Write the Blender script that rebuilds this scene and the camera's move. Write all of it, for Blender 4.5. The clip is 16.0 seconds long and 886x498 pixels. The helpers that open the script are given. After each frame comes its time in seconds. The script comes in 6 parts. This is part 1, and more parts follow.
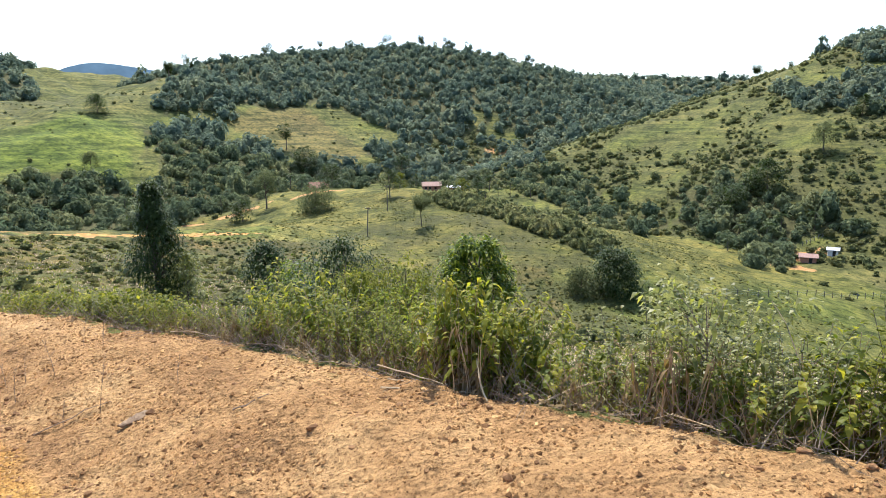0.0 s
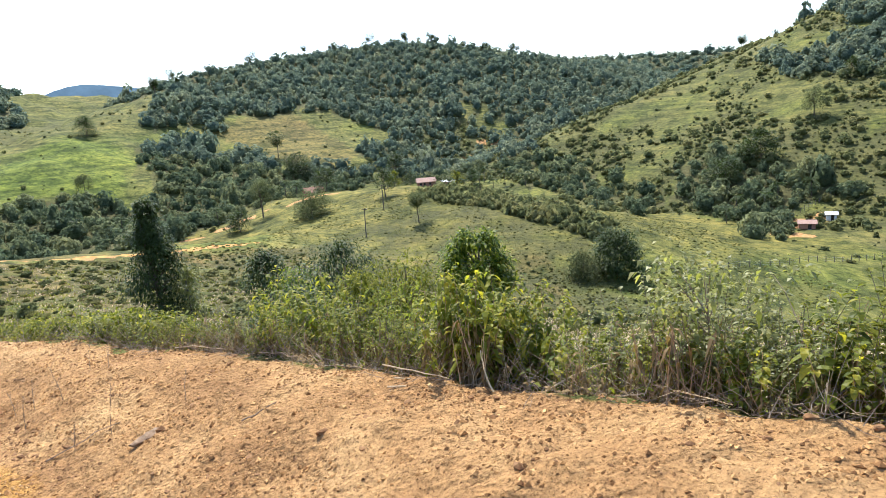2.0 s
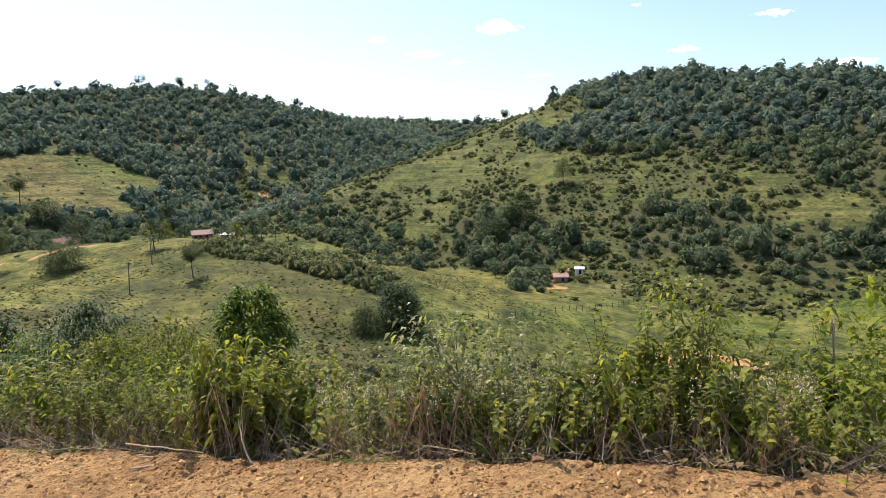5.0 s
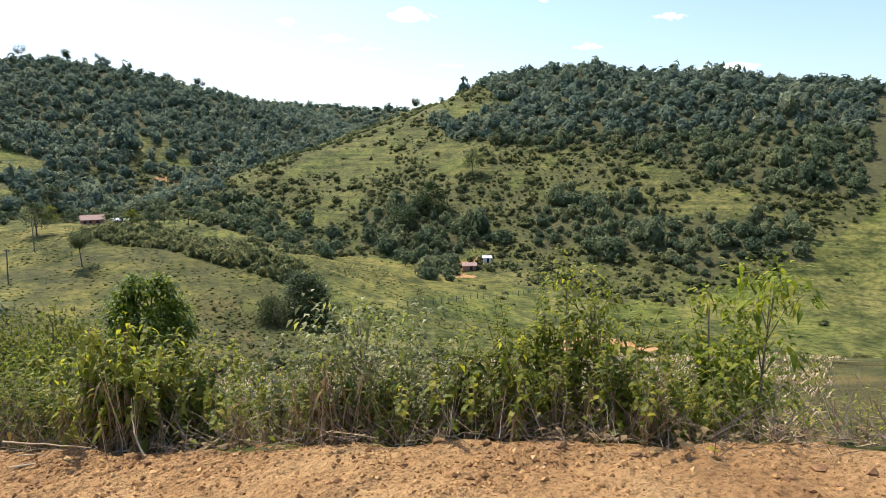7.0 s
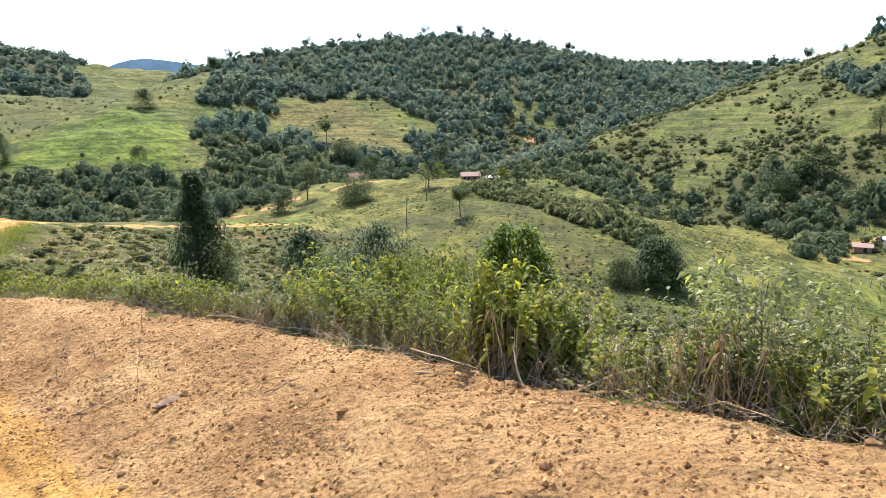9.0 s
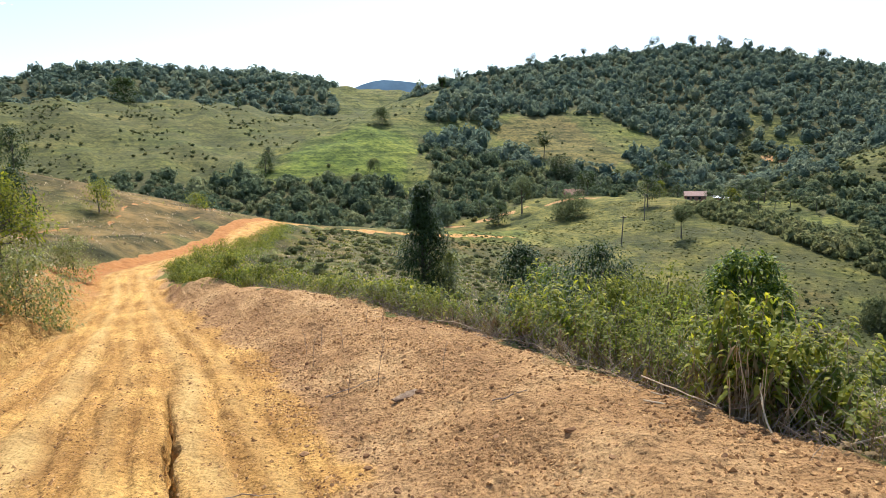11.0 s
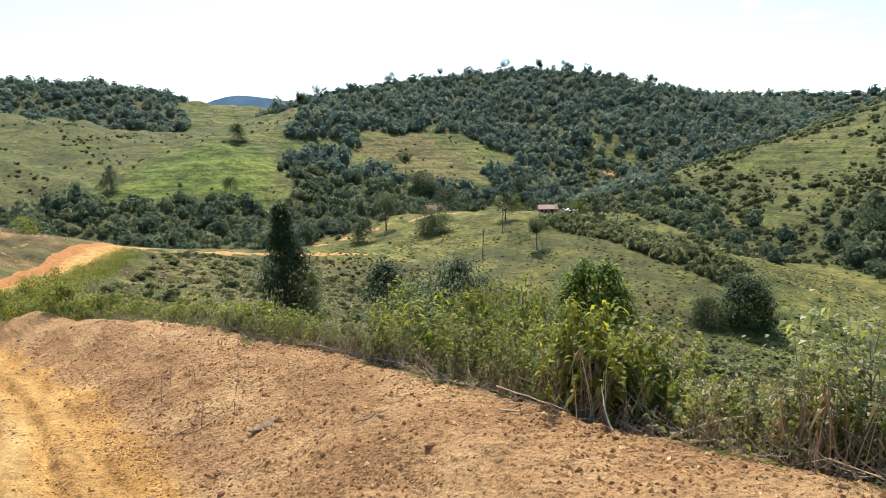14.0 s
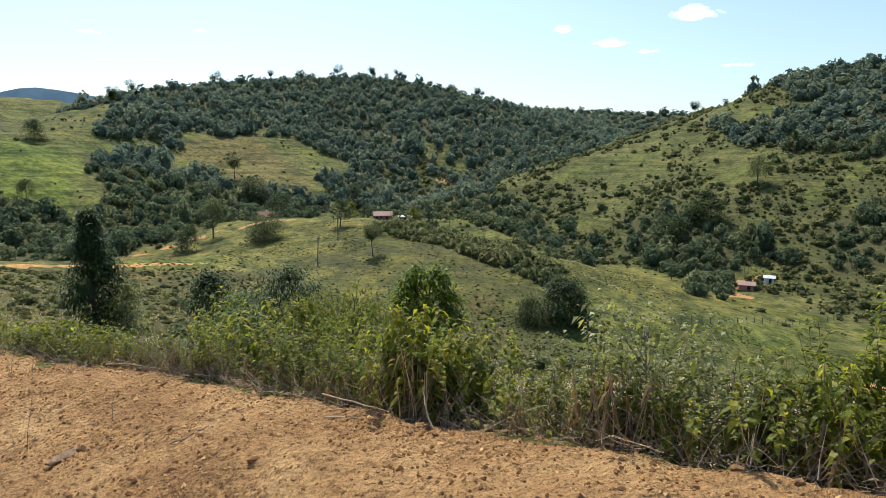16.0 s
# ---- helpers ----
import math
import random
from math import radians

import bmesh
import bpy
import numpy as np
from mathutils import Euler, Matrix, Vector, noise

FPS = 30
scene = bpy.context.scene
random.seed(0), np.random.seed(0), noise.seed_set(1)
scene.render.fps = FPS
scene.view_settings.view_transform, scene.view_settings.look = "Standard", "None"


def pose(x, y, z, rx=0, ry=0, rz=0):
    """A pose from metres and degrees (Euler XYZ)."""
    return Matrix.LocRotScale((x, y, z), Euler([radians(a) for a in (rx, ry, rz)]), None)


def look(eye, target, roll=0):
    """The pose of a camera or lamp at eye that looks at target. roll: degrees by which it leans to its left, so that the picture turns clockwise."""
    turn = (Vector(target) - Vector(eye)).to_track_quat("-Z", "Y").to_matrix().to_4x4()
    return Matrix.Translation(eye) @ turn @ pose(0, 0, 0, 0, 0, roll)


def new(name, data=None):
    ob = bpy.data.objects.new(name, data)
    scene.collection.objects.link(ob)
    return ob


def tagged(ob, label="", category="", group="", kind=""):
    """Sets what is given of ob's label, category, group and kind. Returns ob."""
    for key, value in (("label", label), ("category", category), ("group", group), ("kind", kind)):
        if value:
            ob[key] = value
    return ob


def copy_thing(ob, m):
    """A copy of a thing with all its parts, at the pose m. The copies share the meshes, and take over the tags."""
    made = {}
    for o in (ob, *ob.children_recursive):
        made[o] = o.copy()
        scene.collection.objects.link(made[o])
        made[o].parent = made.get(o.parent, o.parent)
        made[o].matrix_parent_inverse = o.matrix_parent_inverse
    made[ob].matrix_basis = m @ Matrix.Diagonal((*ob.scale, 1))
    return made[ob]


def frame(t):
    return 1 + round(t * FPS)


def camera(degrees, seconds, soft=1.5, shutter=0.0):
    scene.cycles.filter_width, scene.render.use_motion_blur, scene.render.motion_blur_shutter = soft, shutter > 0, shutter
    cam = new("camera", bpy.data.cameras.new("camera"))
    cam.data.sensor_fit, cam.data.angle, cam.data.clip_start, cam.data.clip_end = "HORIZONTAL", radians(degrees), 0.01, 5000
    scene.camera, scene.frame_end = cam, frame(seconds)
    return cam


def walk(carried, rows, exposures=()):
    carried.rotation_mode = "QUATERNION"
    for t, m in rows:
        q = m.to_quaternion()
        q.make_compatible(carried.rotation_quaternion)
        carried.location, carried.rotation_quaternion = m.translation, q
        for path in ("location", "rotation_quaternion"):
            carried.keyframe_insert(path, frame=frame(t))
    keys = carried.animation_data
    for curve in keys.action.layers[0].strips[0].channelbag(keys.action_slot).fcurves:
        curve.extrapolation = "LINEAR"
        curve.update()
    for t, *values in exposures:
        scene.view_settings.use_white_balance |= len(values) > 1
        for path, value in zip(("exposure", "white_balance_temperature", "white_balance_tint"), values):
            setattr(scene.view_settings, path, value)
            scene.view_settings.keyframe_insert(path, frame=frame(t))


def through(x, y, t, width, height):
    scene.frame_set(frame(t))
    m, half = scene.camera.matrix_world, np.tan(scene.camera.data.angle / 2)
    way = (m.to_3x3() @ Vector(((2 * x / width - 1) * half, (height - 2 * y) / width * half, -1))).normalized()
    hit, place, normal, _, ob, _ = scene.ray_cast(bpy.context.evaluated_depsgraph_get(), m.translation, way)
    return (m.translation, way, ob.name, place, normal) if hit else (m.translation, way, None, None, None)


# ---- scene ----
cam = camera(70.2, 16.0, soft=0.5)
PATH = [
    (0, (-0.007, -0.008, 1.59), (-0.003, 1.955, 1.206), -0.2),
    (0.5, (0.002, -0.028, 1.576), (0.097, 1.911, 1.094), -2.9),
    (1, (0.004, 0.018, 1.553), (0.083, 1.944, 1.02), -2.3),
    (1.5, (0.028, 0.014, 1.577), (0.118, 1.957, 1.112), -2.5),
    (2, (0.029, -0.008, 1.59), (0.033, 1.952, 1.19), -4.7),
    (2.5, (-0.029, -0.035, 1.611), (-0.074, 1.94, 1.3), -2.2),
    (3, (-0.031, -0.024, 1.582), (-0.125, 1.948, 1.262), 0.7),
    (3.5, (-0.057, -0.004, 1.554), (-0.212, 1.953, 1.174), 0.4),
    (4, (0.03, 0.035, 1.573), (-0.099, 1.996, 1.202), -4.7),
    (4.5, (0.115, -0.052, 1.64), (0.407, 1.907, 1.359), -3.2),
    (5, (0.203, -0.103, 1.654), (0.881, 1.759, 1.387), -1.6),
    (5.2, (0.232, -0.142, 1.669), (1.046, 1.667, 1.409), -1.6),
    (7.3, (0.212, -0.167, 1.634), (1.147, 1.574, 1.322), -0.0),
    (7.5, (0.186, -0.052, 1.581), (0.962, 1.763, 1.257), 0.4),
    (8, (0.128, 0.11, 1.495), (0.467, 2.044, 1.116), -0.5),
    (8.5, (0.08, 0.151, 1.471), (0.132, 2.11, 1.074), -0.8),
    (9, (0.03, 0.178, 1.461), (-0.09, 2.131, 1.049), -1.0),
    (9.2, (0.014, 0.182, 1.455), (-0.184, 2.127, 1.037), -0.9),
    (11.3, (-0.191, 0.013, 1.526), (-1.001, 1.808, 1.179), -0.9),
    (11.5, (-0.212, 0.016, 1.525), (-1.052, 1.797, 1.178), -0.9),
    (12, (-0.242, 0.011, 1.511), (-1.239, 1.711, 1.167), -1.7),
    (12.5, (-0.253, 0.005, 1.514), (-1.339, 1.645, 1.15), -2.3),
    (13, (-0.2, 0.021, 1.505), (-1.204, 1.691, 1.056), -3.1),
    (13.5, (-0.127, 0.06, 1.521), (-0.8, 1.897, 1.107), -1.2),
    (14, (-0.073, 0.054, 1.544), (-0.43, 1.997, 1.235), -1.0),
    (14.5, (0.01, 0.042, 1.567), (-0.094, 2.027, 1.346), -1.1),
    (15, (0.024, -0.047, 1.64), (0.033, 1.941, 1.427), -0.6),
    (15.5, (0.048, 0.007, 1.576), (0.151, 1.989, 1.326), -0.7),
    (16, (0.04, -0.044, 1.57), (0.198, 1.928, 1.279), 0.4),
]
walk(cam, [(t, look(eye, target, roll)) for t, eye, target, roll in PATH],
     exposures=[(0, 0.93, 6065, 10), (1, 1.11, 6080, 10), (2.2, 1.00, 6065, 10), (3.4, 0.71, 6045, 10), (4.1, 0.76, 6065, 10), (4.5, 0.74, 6090, 11), (5, 0.54, 6260, 12), (7.3, 0.62, 6210, 12), (8.2, 1.00, 6045, 10), (9.2, 1.03, 6065, 10), (11.3, 0.54, 6030, 10), (12.5, 0.38, 6080, 10), (13.3, 0.58, 6080, 10), (14, 0.64, 6080, 10), (14.5, 0.21, 6280, 5), (15.3, 0.14, 6280, 5), (16, 0.29, 6160, 7)])

# ---- sky and sun: ahead of the walk and a little to its left, high ----
SUN_AZ, SUN_EL = -14.0, 57.0
world = bpy.data.worlds.new("sky")
scene.world = world
world.use_nodes = True
wn = world.node_tree.nodes
sky = wn.new("ShaderNodeTexSky")
sky.sky_type, sky.sun_disc = "NISHITA", False
sky.sun_elevation, sky.sun_rotation = radians(SUN_EL), radians(SUN_AZ)
sky.air_density, sky.dust_density, sky.ozone_density = 1.0, 1.6, 2.3
world.node_tree.links.new(sky.outputs[0], wn["Background"].inputs[0])
wn["Background"].inputs[1].default_value = 0.15
lamp = bpy.data.lights.new("sun", "SUN")
lamp.energy, lamp.angle, lamp.color = 4.2, radians(0.53), (1.0, 0.93, 0.82)
sun = new("sun", lamp)
sun.matrix_world = look((60 * math.sin(radians(SUN_AZ)), 60 * math.cos(radians(SUN_AZ)), 60 * math.tan(radians(SUN_EL))), (0, 0, 0))

# ---- materials ----
class Nodes:
    """A small shorthand for node materials."""

    def __init__(self, name):
        self.mat = bpy.data.materials.new(name)
        self.mat.use_nodes = True
        self.tree = self.mat.node_tree
        self.bsdf = self.tree.nodes["Principled BSDF"]
        self.out = self.tree.nodes["Material Output"]

    def add(self, kind, **values):
        n = self.tree.nodes.new(kind)
        for k, v in values.items():
            n.inputs[k.replace("_", " ")].default_value = v
        return n

    def link(self, a, b):
        self.tree.links.new(a, b)

    def noise(self, scale, detail=4.0, rough=0.55, stretch=None):
        n = self.add("ShaderNodeTexNoise", Scale=scale, Detail=detail, Roughness=rough)
        co = self.add("ShaderNodeTexCoord").outputs["Object"]
        if stretch:
            m = self.add("ShaderNodeMapping")
            m.inputs["Scale"].default_value = stretch
            self.link(co, m.inputs[0])
            co = m.outputs[0]
        self.link(co, n.inputs["Vector"])
        return n.outputs["Fac"]

    def ramp(self, fac, *stops):
        r = self.add("ShaderNodeValToRGB")
        e = r.color_ramp.elements
        while len(e) < len(stops):
            e.new(0.5)
        for el, (p, c) in zip(e, stops):
            el.position, el.color = p, (*c, 1) if len(c) == 3 else c
        self.link(fac, r.inputs[0])
        return r.outputs[0]

    def mix(self, fac, a, b, mode="MIX"):
        m = self.tree.nodes.new("ShaderNodeMix")
        m.data_type, m.blend_type = "RGBA", mode
        for socket, v in ((m.inputs[0], fac), (m.inputs[6], a), (m.inputs[7], b)):
            if isinstance(v, (int, float)):
                socket.default_value = v
            elif isinstance(v, tuple):
                socket.default_value = (*v, 1)
            else:
                self.link(v, socket)
        return m.outputs[2]

    def math(self, op, a, b=0.0, clamp=False):
        m = self.tree.nodes.new("ShaderNodeMath")
        m.operation, m.use_clamp = op, clamp
        for socket, v in ((m.inputs[0], a), (m.inputs[1], b)):
            if isinstance(v, (int, float)):
                socket.default_value = v
            else:
                self.link(v, socket)
        return m.outputs[0]

    def attr(self, name):
        a = self.add("ShaderNodeAttribute")
        a.attribute_name = name
        return a.outputs["Fac"]

    def bump(self, height, strength, distance, under=None):
        b = self.add("ShaderNodeBump", Strength=strength, Distance=distance)
        self.link(height, b.inputs["Height"])
        if under is not None:
            self.link(under, b.inputs["Normal"])
        return b.outputs[0]

    def finish(self, colour, rough=0.8, normal=None, spec=0.3, metal=0.0):
        if isinstance(colour, tuple):
            self.bsdf.inputs["Base Color"].default_value = (*colour, 1)
        else:
            self.link(colour, self.bsdf.inputs["Base Color"])
        self.bsdf.inputs["Roughness"].default_value = rough
        self.bsdf.inputs["Specular IOR Level"].default_value = spec
        self.bsdf.inputs["Metallic"].default_value = metal
        if normal is not None:
            self.link(normal, self.bsdf.inputs["Normal"])
        return self.mat


def soil_colour(g):
    """Ochre laterite: mottled, crumbly, with dark specks of broken crust."""
    base = g.ramp(g.noise(0.9, 5), (0.3, (0.325, 0.177, 0.073)), (0.5, (0.462, 0.265, 0.110)), (0.72, (0.595, 0.374, 0.167)))
    fine = g.ramp(g.noise(16, 9, 0.8), (0.36, (0.42, 0.38, 0.36)), (0.46, (0.92, 0.92, 0.92)), (0.54, (1.05, 1.05, 1.05)), (0.68, (1.35, 1.36, 1.4)))
    speck = g.ramp(g.noise(48, 4, 0.65), (0.34, (0.38, 0.33, 0.31)), (0.43, (1, 1, 1)))
    return g.mix(1.0, g.mix(1.0, base, fine, "MULTIPLY"), speck, "MULTIPLY")


def along_road(g, scale, stretch, detail=6.0):
    """Noise drawn out along the road."""
    c = g.add("ShaderNodeCombineXYZ")
    g.link(g.math("MULTIPLY", g.attr("run"), stretch), c.inputs[0])
    g.link(g.attr("side"), c.inputs[1])
    n = g.add("ShaderNodeTexNoise", Scale=scale, Detail=detail, Roughness=0.65)
    g.link(c.outputs[0], n.inputs["Vector"])
    return n.outputs["Fac"]


def ground_material():
    g = Nodes("ground")
    soil = soil_colour(g)
    track = g.mix(g.noise(9, 9, 0.78), (0.50, 0.300, 0.095), (0.84, 0.58, 0.23))
    streak = g.ramp(along_road(g, 5.0, 0.12), (0.34, (0.84, 0.74, 0.48)), (0.5, (1.16, 1.10, 0.72)), (0.66, (1.48, 1.42, 0.98)))
    soil = g.mix(g.attr("road"), soil, g.mix(1.0, soil, streak, "MULTIPLY"))
    soil = g.mix(g.attr("track"), soil, track)
    soil = g.mix(g.attr("cut"), soil, g.ramp(g.noise(2.5, 6, 0.7), (0.3, (0.27, 0.11, 0.034)), (0.5, (0.41, 0.175, 0.052)), (0.7, (0.49, 0.24, 0.078))))
    face = g.noise(5.0, 9, 0.72, (1, 1, 1.6))
    soil = g.mix(g.attr("face"), soil, g.ramp(face, (0.34, (0.30, 0.150, 0.046)), (0.5, (0.56, 0.310, 0.088)), (0.66, (0.72, 0.46, 0.145))))
    patch = g.noise(0.03, 6, 0.6)
    blade = g.noise(0.55, 6, 0.72)
    turf = g.ramp(patch, (0.30, (0.092, 0.098, 0.028)), (0.5, (0.132, 0.132, 0.038)), (0.7, (0.180, 0.162, 0.054)))
    turf = g.mix(g.attr("lush"), turf, g.ramp(patch, (0.3, (0.112, 0.152, 0.020)), (0.7, (0.150, 0.178, 0.028))))
    turf = g.mix(g.attr("dry"), turf, g.ramp(patch, (0.3, (0.20, 0.125, 0.052)), (0.7, (0.15, 0.116, 0.043))))
    terrace = g.noise(1.0, 5, 0.62, (0.03, 0.03, 0.7))
    turf = g.mix(1.0, turf, g.ramp(terrace, (0.40, (0.58, 0.64, 0.56)), (0.47, (0.94, 0.96, 0.94)), (0.58, (1.22, 1.18, 1.1))), "MULTIPLY")
    tuft = g.noise(0.14, 5, 0.65)
    turf = g.mix(1.0, turf, g.ramp(tuft, (0.37, (0.46, 0.54, 0.44)), (0.5, (0.92, 0.93, 0.92)), (0.63, (1.22, 1.16, 1.1))), "MULTIPLY")
    turf = g.mix(1.0, turf, g.ramp(blade, (0.36, (0.38, 0.44, 0.36)), (0.5, (0.92, 0.94, 0.92)), (0.64, (1.38, 1.3, 1.22))), "MULTIPLY")
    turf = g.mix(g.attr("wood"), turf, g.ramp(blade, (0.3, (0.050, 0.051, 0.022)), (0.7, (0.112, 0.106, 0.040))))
    edge = g.math("ADD", g.attr("soil"), g.math("MULTIPLY", g.math("SUBTRACT", g.noise(2.2, 6, 0.7), 0.5), 0.9))
    edge = g.math("MULTIPLY", g.math("SUBTRACT", edge, 0.42), 6.0, True)
    colour = g.mix(edge, turf, soil)
    cell = g.add("ShaderNodeTexVoronoi", Scale=26.0)
    g.link(g.add("ShaderNodeTexCoord").outputs["Object"], cell.inputs["Vector"])
    n1 = g.bump(g.noise(7, 9, 0.78), 0.85, 0.06)
    n2 = g.bump(g.noise(30, 5, 0.72), 1.0, 0.03, g.bump(cell.outputs["Distance"], 0.45, 0.02, n1))
    n3 = g.bump(terrace, 0.5, 1.0, g.bump(g.noise(0.5, 6, 0.75), 0.7, 0.5, n2))
    n4 = g.tree.nodes.new("ShaderNodeBump")
    n4.inputs["Distance"].default_value = 0.13
    g.link(g.attr("face"), n4.inputs["Strength"])
    g.link(face, n4.inputs["Height"])
    g.link(n3, n4.inputs["Normal"])
    return g.finish(colour, 0.95, n4.outputs[0], 0.15)


def leaf_material(name, dark, light, through=0.35, rough=0.5, spec=0.3, tint=None):
    """Leaves: a spread of greens from piece to piece, part of the light passing through."""
    g = Nodes(name)
    pick = g.add("ShaderNodeNewGeometry").outputs["Random Per Island"]
    colour = g.ramp(pick, (0.0, dark), (0.65, light), (1.0, tint or light))
    colour = g.mix(1.0, colour, g.ramp(g.noise(3.0, 3), (0.3, (0.72, 0.76, 0.7)), (0.7, (1.15, 1.12, 1.1))), "MULTIPLY")
    g.finish(colour, rough, None, spec)
    glow = g.add("ShaderNodeBsdfTranslucent")
    g.link(g.mix(1.0, colour, (1.25, 1.3, 0.55), "MULTIPLY"), glow.inputs[0])
    m = g.tree.nodes.new("ShaderNodeMixShader")
    m.inputs[0].default_value = through
    g.link(g.bsdf.outputs[0], m.inputs[1])
    g.link(glow.outputs[0], m.inputs[2])
    g.link(m.outputs[0], g.out.inputs[0])
    return g.mat


def canopy_material(name, low, mid, high, clump=1.0):
    """Crowns of woods far off: each tree with a green of its own, mottled and rough with clumps of leaves."""
    g = Nodes(name)
    base = g.ramp(g.attr("tree"), (0.0, low), (0.55, mid), (1.0, high))
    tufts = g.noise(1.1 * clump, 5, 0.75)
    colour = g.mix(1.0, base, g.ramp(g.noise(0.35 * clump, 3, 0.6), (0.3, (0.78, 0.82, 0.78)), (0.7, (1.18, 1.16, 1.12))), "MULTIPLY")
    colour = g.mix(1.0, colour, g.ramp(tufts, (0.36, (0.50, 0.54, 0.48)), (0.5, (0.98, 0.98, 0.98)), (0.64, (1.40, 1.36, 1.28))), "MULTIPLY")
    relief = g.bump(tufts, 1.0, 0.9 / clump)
    g.finish(colour, 0.85, relief, 0.06)
    glow = g.add("ShaderNodeBsdfTranslucent")
    g.link(colour, glow.inputs[0])
    g.link(relief, glow.inputs["Normal"])
    m = g.tree.nodes.new("ShaderNodeMixShader")
    m.inputs[0].default_value = 0.5
    g.link(g.bsdf.outputs[0], m.inputs[1])
    g.link(glow.outputs[0], m.inputs[2])
    g.link(m.outputs[0], g.out.inputs[0])
    return g.mat


def mottled(name, a, b, scale, rough=0.85, relief=0.3, depth=0.02, stretch=None, spec=0.25):
    g = Nodes(name)
    f = g.noise(scale, 6, 0.65, stretch)
    return g.finish(g.ramp(f, (0.3, a), (0.7, b)), rough, g.bump(f, relief, depth), spec)


GROUND = ground_material()
# haze put into the greens: far crowns paler and bluish, valley crowns paler
WOOD_FAR = canopy_material("hazed_woodland_crowns", (0.135, 0.186, 0.146), (0.195, 0.248, 0.182), (0.28, 0.308, 0.20))
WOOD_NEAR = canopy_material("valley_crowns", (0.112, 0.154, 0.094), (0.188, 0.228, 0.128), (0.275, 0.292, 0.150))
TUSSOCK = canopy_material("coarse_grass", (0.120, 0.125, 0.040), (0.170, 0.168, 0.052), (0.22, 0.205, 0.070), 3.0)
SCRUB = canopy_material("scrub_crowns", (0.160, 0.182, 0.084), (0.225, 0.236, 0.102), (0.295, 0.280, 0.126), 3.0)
LEAF_DARK = leaf_material("dark_leaves", (0.030, 0.050, 0.016), (0.062, 0.092, 0.026), 0.3, 0.55, 0.22)
LEAF_GLOSSY = leaf_material("glossy_leaves", (0.045, 0.085, 0.013), (0.150, 0.205, 0.028), 0.5, 0.45, 0.25, (0.38, 0.39, 0.04))
LEAF_WEED = leaf_material("weed_leaves", (0.086, 0.114, 0.020), (0.262, 0.278, 0.042), 0.54, 0.5, 0.2, (0.46, 0.40, 0.06))
LEAF_GREY = leaf_material("grey_green_leaves", (0.130, 0.146, 0.050), (0.275, 0.276, 0.106), 0.52, 0.42, 0.35, (0.38, 0.37, 0.16))
LEAF_SHRUB = leaf_material("shrub_leaves", (0.086, 0.108, 0.022), (0.215, 0.222, 0.038), 0.52, 0.65, 0.12, (0.30, 0.29, 0.06))
DRY_STEM = mottled("brown_dry_stems", (0.22, 0.14, 0.085), (0.44, 0.30, 0.18), 30, 0.85, 0.3, 0.004)
LEAF_DRY = leaf_material("dry_leaves", (0.13, 0.085, 0.042), (0.29, 0.20, 0.105), 0.25, 0.8, 0.08)
LEAF_YELLOW = leaf_material("yellow_green_leaves", (0.135, 0.180, 0.028), (0.250, 0.285, 0.042), 0.5, 0.62, 0.12, (0.40, 0.36, 0.06))
STRAW = mottled("dry_stalks", (0.34, 0.24, 0.13), (0.60, 0.47, 0.29), 30, 0.8, 0.3, 0.004)
TWIG = mottled("grey_twigs", (0.16, 0.11, 0.075), (0.34, 0.27, 0.20), 25, 0.85, 0.3, 0.004)
BARK = mottled("bark", (0.07, 0.055, 0.042), (0.17, 0.14, 0.11), 9, 0.9, 0.6, 0.03, (1, 1, 0.25))
POLE_WOOD = mottled("weathered_pole", (0.10, 0.085, 0.07), (0.22, 0.19, 0.16), 8, 0.9, 0.4, 0.02, (1, 1, 0.15))
def clod_material():
    """Crumbs of soil: from dark broken crust to pale dry grains, piece by piece."""
    g = Nodes("soil_clods")
    pick = g.add("ShaderNodeNewGeometry").outputs["Random Per Island"]
    f = g.noise(30, 5, 0.65)
    colour = g.ramp(pick, (0.0, (0.17, 0.086, 0.036)), (0.45, (0.40, 0.215, 0.082)), (1.0, (0.66, 0.41, 0.175)))
    colour = g.mix(1.0, colour, g.ramp(f, (0.3, (0.75, 0.74, 0.72)), (0.7, (1.15, 1.15, 1.15))), "MULTIPLY")
    return g.finish(colour, 0.95, g.bump(f, 0.6, 0.02), 0.15)


CLOD = clod_material()
CRUST = mottled("crusted_soil", (0.16, 0.080, 0.036), (0.34, 0.19, 0.085), 18, 0.95, 0.6, 0.02)
BANK_LUMP = mottled("bank_soil", (0.32, 0.165, 0.050), (0.62, 0.37, 0.115), 6, 0.95, 0.6, 0.03)
ROOF_PALE = mottled("faded_roof_tiles", (0.30, 0.17, 0.13), (0.46, 0.32, 0.26), 2.5, 0.85, 0.2, 0.02)
ROOF_BROWN = mottled("old_clay_tiles", (0.20, 0.10, 0.07), (0.34, 0.19, 0.13), 2.5, 0.85, 0.2, 0.02)
WALL_CLAY = mottled("clay_plaster", (0.34, 0.16, 0.11), (0.46, 0.25, 0.18), 1.4, 0.9, 0.2, 0.01)
WALL_WHITE = mottled("white_plaster", (0.62, 0.60, 0.56), (0.80, 0.79, 0.76), 1.4, 0.9, 0.2, 0.01)
SHEET_METAL = mottled("white_roof_sheet", (0.50, 0.50, 0.52), (0.68, 0.68, 0.70), 1.2, 0.45, 0.1, 0.01, None, 0.5)
OPENING_SHADE = mottled("opening_shade", (0.02, 0.018, 0.016), (0.035, 0.03, 0.028), 3, 0.6)
